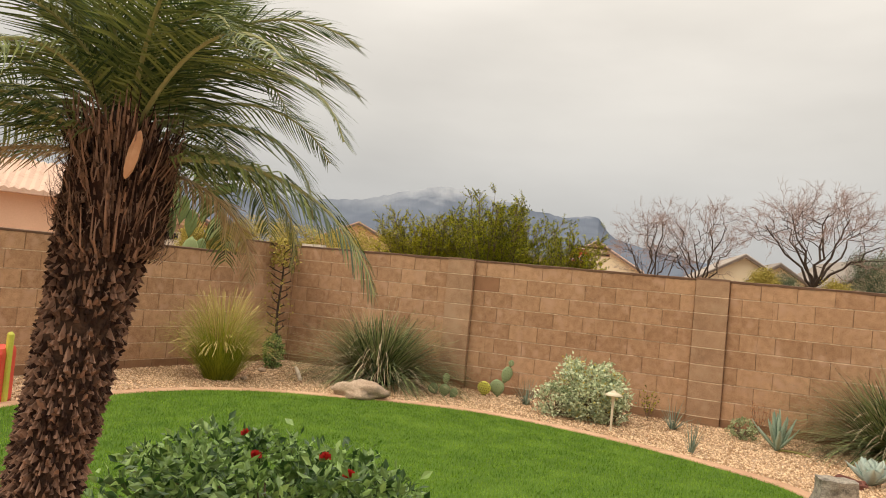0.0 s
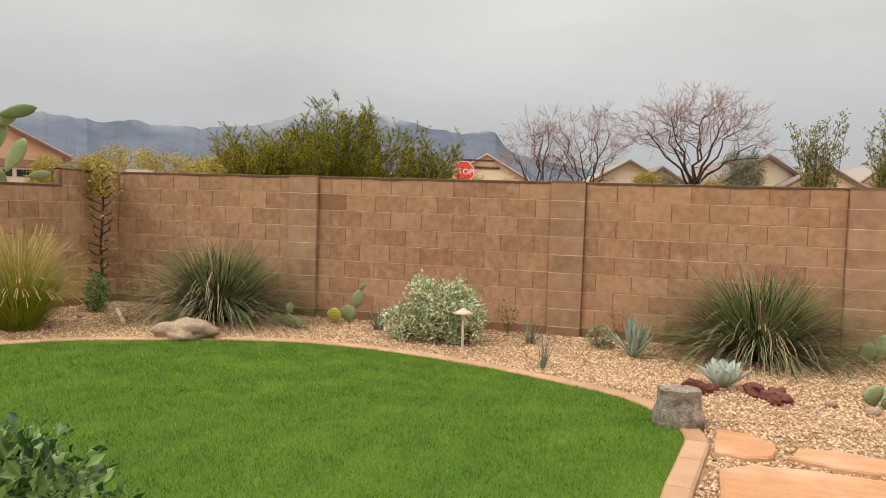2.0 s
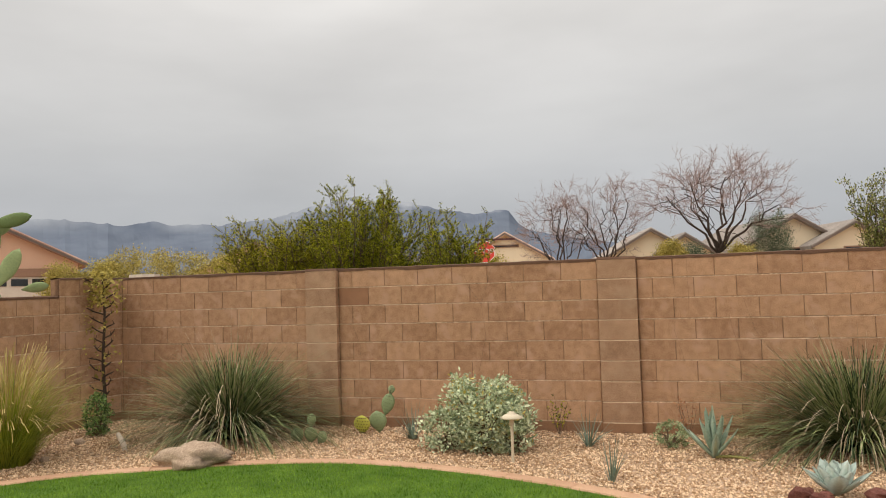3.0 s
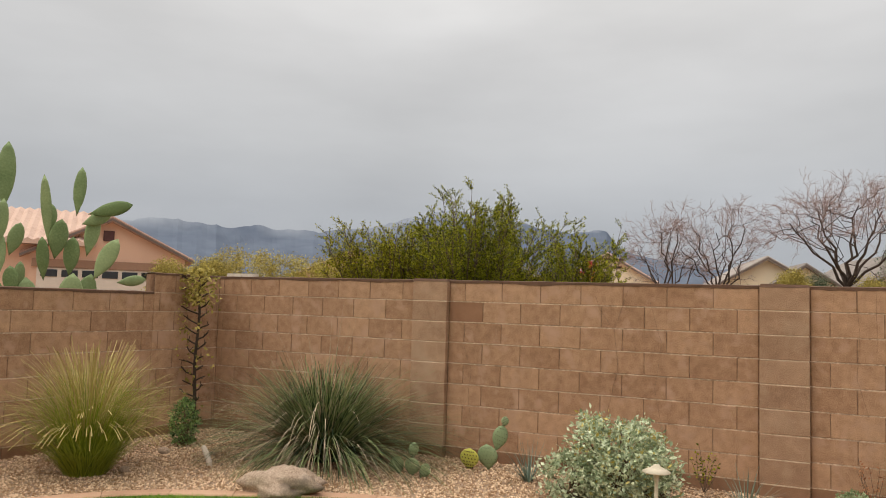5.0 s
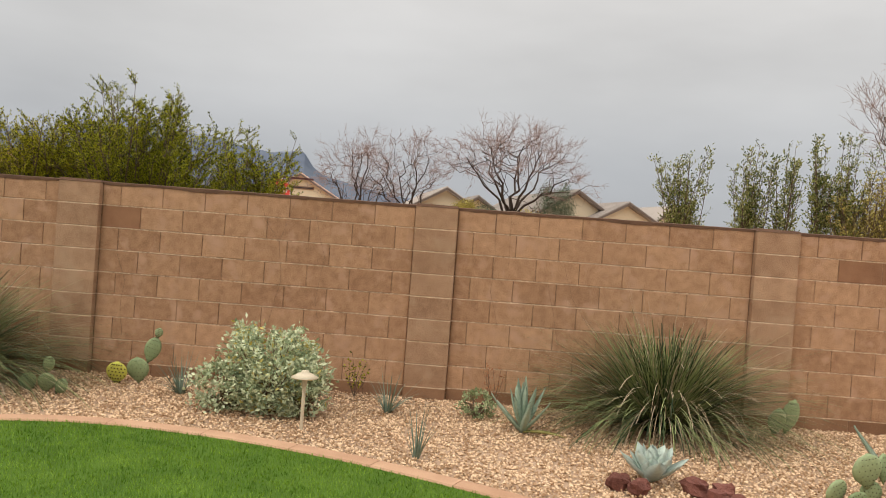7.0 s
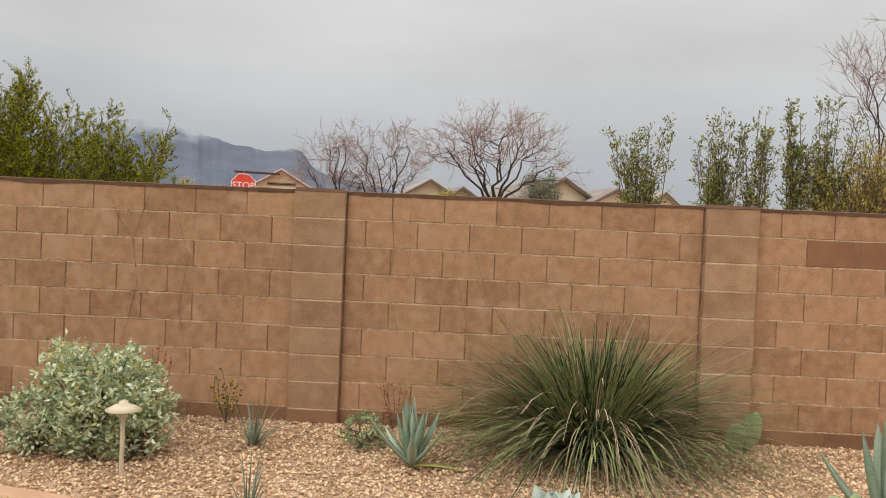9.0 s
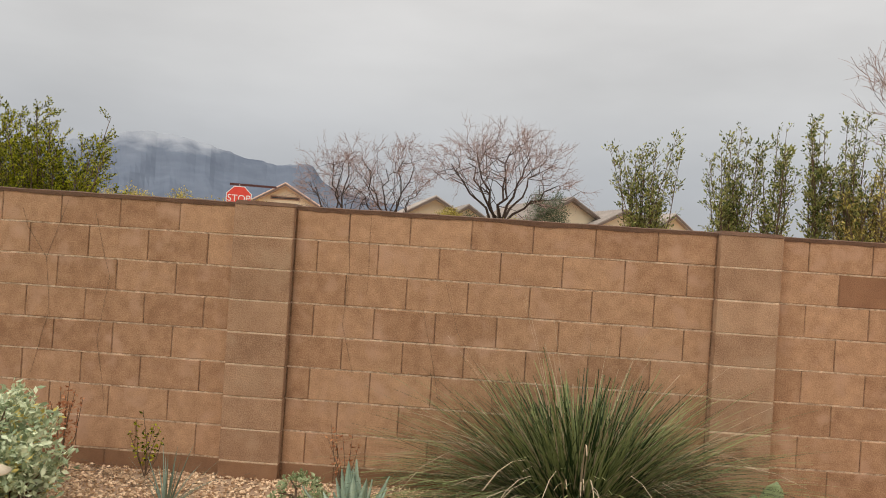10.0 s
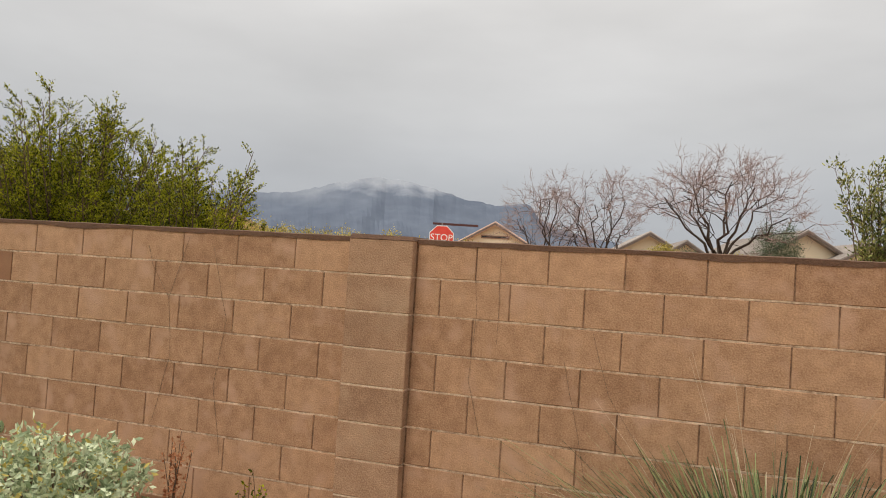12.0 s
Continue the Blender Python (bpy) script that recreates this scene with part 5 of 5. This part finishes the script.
for i in range(46):
    s = i / 46
    el = 76 - 80 * s + rp.uniform(-7, 7)
    turn_ = i * 137.5 + rp.uniform(-10, 10)
    if el < 22 and abs((turn_ + 42 + 180) % 360 - 180) < 52:
        continue
    lf, rb = (dead if s > 0.86 and i % 2 else fronds)[i % 2 if s > 0.86 and i % 2 else i % 4]
    f_ = part("frond", rb, None, palm, "dry hanging frond" if lf in (dead[0][0], dead[1][0]) else "green arching frond", m=Matrix.Translation(crown + Vector((0, 0, 0.14 - 0.1 * s))) @ pose(0, 0, 0, 0, 0, turn_) @ pose(0, 0, 0, 0, -el, 0) @ Matrix.Scale(rp.uniform(0.78, 1.02), 4))
    part("leaflet_spray", lf, None, f_)


# ---- rocks, path light, vines ----
def stone(name, x, y, size, mat_, seed, label, group="", z=0.0, turn=0, rough=0.3, fine=(14, 20), smooth=True):
    g = Geo().lump((0, 0, size[2] * 0.55), size, seed, rings=fine[0], seg=fine[1], rough=rough, floor_=-0.02)
    ob = tagged(new(name, g.mesh(name, mat_, smooth)), label, "rock", group)
    ob.matrix_basis = pose(x, y, z, 0, 0, turn)
    return ob


stone("boulder", -3.33, -2.02, (0.31, 0.23, 0.125), BOULDER, 5, "rounded tan granite boulder on the kerb", turn=20, rough=0.4, fine=(20, 30))
rock = Geo()
rv, rr_ = [], random.Random(8)
for i in range(9):
    for k in range(18):
        a = 6.283 * k / 18
        c_, s_ = math.cos(a), math.sin(a)
        q = 1 / max(abs(c_), abs(s_)) ** 0.75
        w = (0.150 + 0.012 * math.sin(i * 0.8)) * q * (1 - 0.12 * (i / 8) ** 4) + 0.014 * noise.noise((c_ * 3, s_ * 3, i * 0.5))
        rv.append((w * c_, w * 0.8 * s_, -0.02 + 0.285 * i / 8 + 0.02 * noise.noise((c_ * 2, s_ * 2, 4))))
rv.append((0, 0, 0.275))
rock.add(rv, [(i * 18 + k, i * 18 + (k + 1) % 18, (i + 1) * 18 + (k + 1) % 18, (i + 1) * 18 + k) for i in range(8) for k in range(18)] + [(8 * 18 + k, 8 * 18 + (k + 1) % 18, 9 * 18) for k in range(18)])
rk = tagged(new("upright_rock", rock.mesh("upright_rock", ROCK)), "blocky grey lichened rock standing on the kerb", "rock")
rk.matrix_basis = pose(1.37, -3.36, 0, 0, 0, 12)
for k, (x, y, a, b, c_) in enumerate(((1.50, -2.24, .065, .055, .055), (1.60, -2.33, .06, .05, .05), (1.66, -2.2, .05, .045, .035), (1.98, -2.24, .085, .07, .06), (2.06, -2.36, .055, .05, .05), (2.14, -2.25, .065, .055, .05), (2.10, -2.46, .05, .045, .04), (2.18, -2.42, .06, .05, .045), (1.56, -2.12, .04, .04, .035))):
    stone("lava_rock", x, y + 0.07, (a * 1.1, b * 1.1, c_ * 1.1), LAVA, 40 + k, "reddish brown lava rock beside an agave", "lava rocks by the agave", turn=40 * k, rough=0.45, fine=(7, 10), smooth=False)
for k, (x, y, s) in enumerate(((-5.2, -1.35, .05), (-4.75, -1.2, .035), (-5.5, -1.7, .06), (2.75, -2.45, .05), (2.5, -2.3, .04), (-4.9, -2.1, .04))):
    stone("loose_stone", x, y, (s * 1.3, s, s * 0.7), BOULDER, 80 + k, "small tan stone lying in gravel", "loose stones", turn=50 * k, fine=(6, 8))
white = Geo()
white.tube([(0, 0, 0), (0.02, 0.01, 0.05), (0.035, 0.02, 0.12), (0.045, 0.025, 0.185), (0.047, 0.026, 0.2)], [0.022, 0.026, 0.027, 0.021, 0.008], 9)
wh = tagged(new("pale_stone", white.mesh("pale_stone", PVC, True)), "pale elongated stone leaning in gravel", "stone")
wh.matrix_basis = pose(-4.46, -1.55, -0.012, 0, -42, 10)

box_ = thing("toy_box", -5.32, -5.15, -0.012, "red plastic outdoor box with a yellow edge beside the lawn", "box", turn=35)
shell = Geo()
for z, k in ((0.0, 0.92), (0.04, 1.0), (0.46, 1.0), (0.50, 0.94)):
    shell.v += [(sx_ * 0.2 * k, sy_ * 0.2 * k, z) for sx_, sy_ in ((-0.85, -1), (0.85, -1), (1, -0.85), (1, 0.85), (0.85, 1), (-0.85, 1), (-1, 0.85), (-1, -0.85))]
shell.f += [(8 * i + k, 8 * i + (k + 1) % 8, 8 * i + 8 + (k + 1) % 8, 8 * i + 8 + k) for i in range(3) for k in range(8)] + [tuple(range(24, 32))]
part("body", shell, SIGN_RED, box_, "red plastic body")
part("edge_post", Geo().tube([(0.21, -0.05, 0), (0.21, -0.05, 0.62), (0.205, -0.05, 0.64)], [0.03, 0.03, 0.015], 10), PAD_YELLOW, box_, "yellow edge post")

light = thing("path_light", -0.62, -1.42, -0.012, "beige metal path light with a round hat on a post", "path light")
part("post", Geo().tube([(0, 0, 0), (0, 0, 0.40)], 0.013, 10), LAMP_METAL, light)
hat = Geo()
hp = ((0.012, 0.375), (0.095, 0.385), (0.098, 0.392), (0.06, 0.412), (0.026, 0.428), (0.024, 0.438), (0.001, 0.440))
hs = 20
hat.add([(r * math.cos(6.283 * k / hs), r * math.sin(6.283 * k / hs), z) for r, z in hp for k in range(hs)], [(i * hs + k, i * hs + (k + 1) % hs, (i + 1) * hs + (k + 1) % hs, (i + 1) * hs + k) for i in range(len(hp) - 1) for k in range(hs)])
part("hat", hat, LAMP_METAL, light, smooth=True)
part("collar", Geo().tube([(0, 0, 0.33), (0, 0, 0.38)], 0.02, 10), LAMP_METAL, light)


def espalier(x, y, h):
    rnd = random.Random(4)
    t = thing("wall_vine", x, y, -0.012, "half-bare vine with yellowish leaves in the wall corner", "vine")
    g, l = Geo(), Geo()
    g.tube([(0.015 * math.sin(i * 0.9), 0, h * i / 12) for i in range(13)], [0.022 - 0.001 * i for i in range(13)], 6)
    for i in range(2, 26):
        z = h * (0.14 + 0.82 * i / 26)
        s = -1 if i % 2 else 1
        L = rnd.uniform(0.12, 0.24)
        pts = [(0, 0, z), (s * L * 0.5, -0.03, z + 0.035), (s * L, -0.05 + rnd.uniform(-0.05, 0.05), z + 0.05 + rnd.uniform(0, 0.05))]
        g.tube(pts, [0.010, 0.009, 0.006], 4)
        for j in range(3):
            q = Vector(pts[1]).lerp(Vector(pts[2]), rnd.random())
            g.tube([q, q + Vector((rnd.uniform(-0.04, 0.04), rnd.uniform(-0.05, 0.03), rnd.uniform(-0.02, 0.05)))], [0.005, 0.003], 4)
    for _ in range(620):
        top = rnd.random() < 0.88
        c = Vector((rnd.gauss(0, 0.13), rnd.gauss(-0.03, 0.05), h * (rnd.uniform(0.80, 1.03) if top else rnd.uniform(0.15, 0.85))))
        l.leaf(c, (rnd.uniform(-1, 1), rnd.uniform(-1, 0.4), rnd.uniform(-1, 0.6)), rnd.uniform(0.035, 0.06), 0.03, rnd.uniform(0, 6.28))
    for _ in range(150):
        c = Vector((-0.24 + rnd.gauss(0, 0.07), rnd.gauss(-0.05, 0.04), h * rnd.uniform(0.62, 0.8)))
        l.leaf(c, (rnd.uniform(-1, 1), rnd.uniform(-1, 0.4), rnd.uniform(-1, 0.6)), rnd.uniform(0.02, 0.04), 0.018, rnd.uniform(0, 6.28))
    part("stem", g, STEM_DARK, t, "dark stem with stubby side shoots")
    part("foliage", l, PALO, t, "yellowish green leaves")


espalier(-5.68, -0.45, 1.78)


def dry_weed(x, y, h, mat_, seed, label, leaves=60, leafmat=None):
    rnd = random.Random(seed)
    t = thing("dry_weed", x, y, -0.012, label, "weed")
    g, l = Geo(), Geo()
    for i in range(7):
        a = rnd.uniform(0, 6.283)
        tip = Vector((rnd.uniform(-0.13, 0.13), rnd.uniform(-0.06, 0.04), h * rnd.uniform(0.6, 1)))
        g.tube([(0, 0, 0), tip * 0.5 + Vector((0.02 * math.cos(a), 0.02 * math.sin(a), 0)), tip], [0.004, 0.003, 0.0015], 4)
        for _ in range(leaves // 7):
            c = tip * rnd.uniform(0.3, 1.02)
            l.leaf(c, (rnd.uniform(-1, 1), rnd.uniform(-1, 0.2), rnd.uniform(-0.6, 1)), rnd.uniform(0.015, 0.035), 0.014, rnd.uniform(0, 6.28))
    part("stem", g, STEM, t)
    part("foliage", l, leafmat or mat_, t)


RUST = surface("rusty_dry_leaf", (0.30, 0.11, 0.05), (0.52, 0.25, 0.12), scale=5, fine=30, vary=0.6, island=True, bump=0, rough=0.85)
dry_weed(0.80, -0.14, 0.42, RUST, 1, "thin rusty dry weed at the foot of the wall", 90)
dry_weed(-0.42, -0.16, 0.42, CREOSOTE, 2, "small green weed at the foot of the wall", 160)
dry_weed(-0.92, -0.22, 0.58, RUST, 3, "rusty dry shrub stalks behind a brittlebush", 260)
litter = Geo()
rl = random.Random(6)
for _ in range(420):
    x, y = rl.choice(((rl.uniform(-5.7, -4.2), rl.uniform(-2.0, -0.1)), (rl.uniform(-1.2, 0.3), rl.uniform(-0.45, -0.03)), (rl.uniform(1.4, 3.3), rl.uniform(-1.3, -0.1))))
    a, L = rl.uniform(0, 6.283), rl.uniform(0.03, 0.13)
    z = rl.uniform(0.006, 0.03)
    litter.tube([(x, y, z), (x + L * math.cos(a), y + L * math.sin(a), z + rl.uniform(-0.01, 0.015))], [0.002, 0.0012], 3)
tagged(new("plant_litter", litter.mesh("plant_litter", STEM)), "dry twigs and stalks lying on the gravel", "twigs", kind="stuff")

# dried tendrils that cling to the wall
for k, pts in enumerate((((-2.60, 0.35), (-2.64, 0.6), (-2.61, 0.85), (-2.70, 1.1)), ((-1.28, 0.55), (-1.18, 0.95), (-1.22, 1.3), (-1.10, 1.68)), ((-0.78, 0.4), (-0.86, 0.8), (-0.80, 1.2), (-0.92, 1.62)), ((-1.22, 1.3), (-1.36, 1.5), (-1.40, 1.62)), ((0.72, 1.7), (0.74, 1.35), (0.72, 1.0), (0.80, 0.7)), ((0.86, 1.7), (0.86, 1.2)), ((1.62, 0.75), (1.45, 1.0), (1.36, 1.3)), ((1.36, 0.55), (1.28, 0.9), (1.22, 1.15)))):
    g = Geo()
    g.tube([(x + 0.008 * noise.noise((x * 9, z * 9, k)), -0.004, z) for a, b in zip(pts, pts[1:]) for s in (0, 0.33, 0.66) for x, z in ((a[0] + (b[0] - a[0]) * s, a[1] + (b[1] - a[1]) * s),)] + [(pts[-1][0], -0.004, pts[-1][1])], 0.0010, 4)
    tagged(new("dried_tendril", g.mesh("dried_tendril", STEM)), "dark dried tendril clinging to the block wall", "tendril", "dried tendrils")
for k, (x, y, w_) in enumerate(((-5.60, 0.07, 0.20), (-5.42, 0.075, 0.15))):
    g = Geo().box(-w_ / 2, -0.06, 0, w_ / 2, 0.06, 0.035)
    ob = tagged(new("loose_paver", g.mesh("loose_paver", PVC)), "small beige paver lying on the wall top", "paver", "loose pavers")
    ob.matrix_basis = pose(x, y, Z1 + COURSE - JOINT + 0.013, 0, 0, 6 * k)

# ---- street beyond the wall ----
sign = thing("stop_sign", -6.0, 19.0, -0.012, "red octagonal stop sign with white letters on a post", "road sign", turn=18)
part("post", Geo().tube([(0, 0.03, 0), (0, 0.03, 3.2)], 0.03, 8), METAL, sign)
for nm, r, y, mt, lb in (("border", 0.39, 0.0, SIGN_WHITE, "white border"), ("plate", 0.368, -0.004, SIGN_RED, "red octagonal plate")):
    o = [(r * math.cos(radians(22.5 + 45 * k)) / math.cos(radians(22.5)), r * math.sin(radians(22.5 + 45 * k)) / math.cos(radians(22.5))) for k in range(8)]
    part(nm, Geo().add([(x, y, 2.74 + z) for x, z in o] + [(x, y + 0.004, 2.74 + z) for x, z in o], [tuple(range(8)), tuple(range(15, 7, -1))] + [(k, k + 8, (k + 1) % 8 + 8, (k + 1) % 8) for k in range(8)]), mt, sign, lb)
txt = bpy.data.curves.new("stop_letters", "FONT")
txt.body, txt.size, txt.align_x, txt.align_y, txt.extrude = "STOP", 0.30, "CENTER", "CENTER", 0.001
tmp = new("stop_letters_source", txt)
bpy.context.view_layer.update()
letters = bpy.data.meshes.new_from_object(tmp.evaluated_get(bpy.context.evaluated_depsgraph_get()))
bpy.data.objects.remove(tmp)
letters.materials.clear()
letters.materials.append(SIGN_WHITE)
part("letters", letters, None, sign, "white letters", m=pose(0, -0.008, 2.74, 90, 0, 0))
part("street_name_blade", Geo().box(-0.30, 0.005, 3.15, 1.15, 0.02, 3.22), METAL_DARK, sign, "dark street name blade seen almost edge-on")


def gable_roof(x0, x1, y0, y1, eave, ridge, mat_, over=0.35, along="y"):
    """Two slopes of barrel tiles with the ridge along y, closed underneath."""
    g = Geo()
    mid = (x0 + x1) / 2
    for sg, xe in ((-1, x0 - over), (1, x1 + over)):
        slope = (ridge - eave) / (mid - x0)
        ze = eave - slope * over
        n = max(8, int((y1 - y0 + 2 * over) / 0.30) * 4)
        v = []
        for i in range(n + 1):
            y = y0 - over + (y1 - y0 + 2 * over) * i / n
            w = 0.05 * math.sin(i * math.pi / 2)
            v += [(xe, y, ze + w), (xe + (mid - xe) * 0.5, y, (ze + ridge) / 2 + w), (mid, y, ridge + w), (mid, y, ridge - 0.22), (xe, y, ze - 0.18)]
        g.add(v, [(5 * i + k, 5 * i + 5 + k, 5 * i + 5 + (k + 1) % 5, 5 * i + (k + 1) % 5) for i in range(n) for k in range(5)] + [(0, 1, 2, 3, 4), tuple(5 * n + k for k in (4, 3, 2, 1, 0))])
    return g


def gable_wall(x0, x1, y0, y1, eave, ridge):
    mid = (x0 + x1) / 2
    o = [(x0, 0), (x1, 0), (x1, eave - 0.1), (mid, ridge - 0.2), (x0, eave - 0.1)]
    return Geo().add([(x, y0, z) for x, z in o] + [(x, y1, z) for x, z in o], [tuple(range(5)), tuple(range(9, 4, -1))] + [(k, k + 5, (k + 1) % 5 + 5, (k + 1) % 5) for k in range(5)])


def house(x, y, turn, gables, wall_mat, roof_mat, label, windows=()):
    t = thing("house", x, y, -0.012, label, "house", turn=turn)
    for (x0, x1, y0, y1, eave, ridge) in gables:
        part("wall", gable_wall(x0, x1, y0, y1, eave, ridge), wall_mat, t)
        r = part("roof", gable_roof(x0, x1, y0, y1, eave, ridge, roof_mat), roof_mat, t, "barrel tile roof")
        mid = (x0 + x1) / 2
        f = Geo()
        for sg, xe in ((-1, x0 - 0.35), (1, x1 + 0.35)):
            slope = (ridge - eave) / (mid - x0)
            ze = eave - slope * 0.35
            f.add([(xe, y0 - 0.40, ze - 0.05), (mid, y0 - 0.40, ridge - 0.06), (mid, y0 - 0.40, ridge - 0.16), (xe, y0 - 0.40, ze - 0.15), (xe, y0 - 0.34, ze - 0.05), (mid, y0 - 0.34, ridge - 0.06), (mid, y0 - 0.34, ridge - 0.16), (xe, y0 - 0.34, ze - 0.15)],
                  [(0, 1, 2, 3), (7, 6, 5, 4), (0, 4, 5, 1), (3, 2, 6, 7), (0, 3, 7, 4), (1, 5, 6, 2)])
        part("fascia", f, FASCIA, r, "brown fascia board")
    for (x0, x1, z0, z1, y) in windows:
        w = part("window", Geo().box(x0, y - 0.05, z0, x1, y + 0.02, z1), STUCCO_TRIM, t, "brown window frame")
        part("pane", Geo().box(x0 + 0.07, y - 0.07, z0 + 0.07, x1 - 0.07, y - 0.045, z1 - 0.07), GLASS_DARK, w, "dark glass")
    return t


house(0, 38.9, 12, [(-3.0, 1.5, 0.6, 10, 3.35, 4.66), (-0.35, 2.55, 0.0, 10, 3.3, 4.26)], STUCCO_TAN, TILE_GREY, "tan stucco house with two gables and grey tile roof", [(0.6, 1.6, 1.2, 2.3, 0.0)])
# The first window here is dark glass standing in for a shaded patio opening.
house(8, 36.0, 16, [(-3.75, 1.5, 1.0, 12, 3.3, 4.85), (-0.5, 3.6, 0.0, 10, 3.25, 4.35), (3.4, 6.3, 0.6, 10, 3.3, 4.4)], STUCCO_TAN, TILE_GREY, "tan stucco house with three low gables and grey tile roof", [(-2.4, -0.62, 1.9, 3.05, 1.0), (1.0, 2.4, 2.3, 3.0, 0.0)])
house(-10.5, 42.6, 8, [(-2.9, 2.9, 0.0, 12, 3.4, 5.1)], STUCCO_TAN, TILE_RED, "tan stucco house with a single gable and reddish tiles", [(-0.9, 0.9, 4.05, 4.25, 0.0)])
pink = house(-26.7, 17.1, 48.7, [(-3.1, 3.1, 0.0, 12, 3.25, 4.80)], STUCCO_PINK, TILE_RED, "salmon stucco house with red tile roof and garage")
part("garage_lintel", Geo().box(-3.0, -0.14, 2.52, 2.25, 0.02, 2.86), STUCCO_TRIM, pink, "brown stucco band over the garage")
gd = part("garage_door", Geo().box(-2.8, -0.07, 0, 2.05, 0.02, 2.5), DOOR_WHITE, pink, "cream sectional garage door")
for k in range(6):
    part("pane", Geo().box(-2.65 + 0.79 * k, -0.10, 2.12, -2.02 + 0.79 * k, -0.065, 2.42), GLASS_DARK, gd, "dark garage door window")
part("gable_vent", Geo().box(-0.32, -0.08, 3.75, 0.12, 0.02, 4.2), METAL_DARK, pink, "dark wrought iron gable ornament")
side = Geo()
n = 120
sv = []
for i in range(n + 1):
    x = -12.0 + 11.4 * i / n
    w = 0.05 * math.sin(i * math.pi / 2)
    sv += [(x, -0.6, 3.65 + w), (x, 4.2, 5.35 + w), (x, 9.5, 3.6 + w), (x, 9.5, 3.4), (x, -0.6, 3.45)]
side.add(sv, [(5 * i + k, 5 * i + 5 + k, 5 * i + 5 + (k + 1) % 5, 5 * i + (k + 1) % 5) for i in range(n) for k in range(5)] + [(0, 1, 2, 3, 4), tuple(5 * n + k for k in (4, 3, 2, 1, 0))])
part("roof", side, TILE_RED, pink, "barrel tile main roof")
part("wall", Geo().box(-11.8, 0.1, 0, -0.8, 9.2, 3.6), STUCCO_PINK, pink)
house(-24.0, 33.0, 35, [(-3.2, 3.2, 0.0, 9, 3.1, 4.6)], STUCCO_PINK, TILE_RED, "far salmon stucco house with red tile roof")
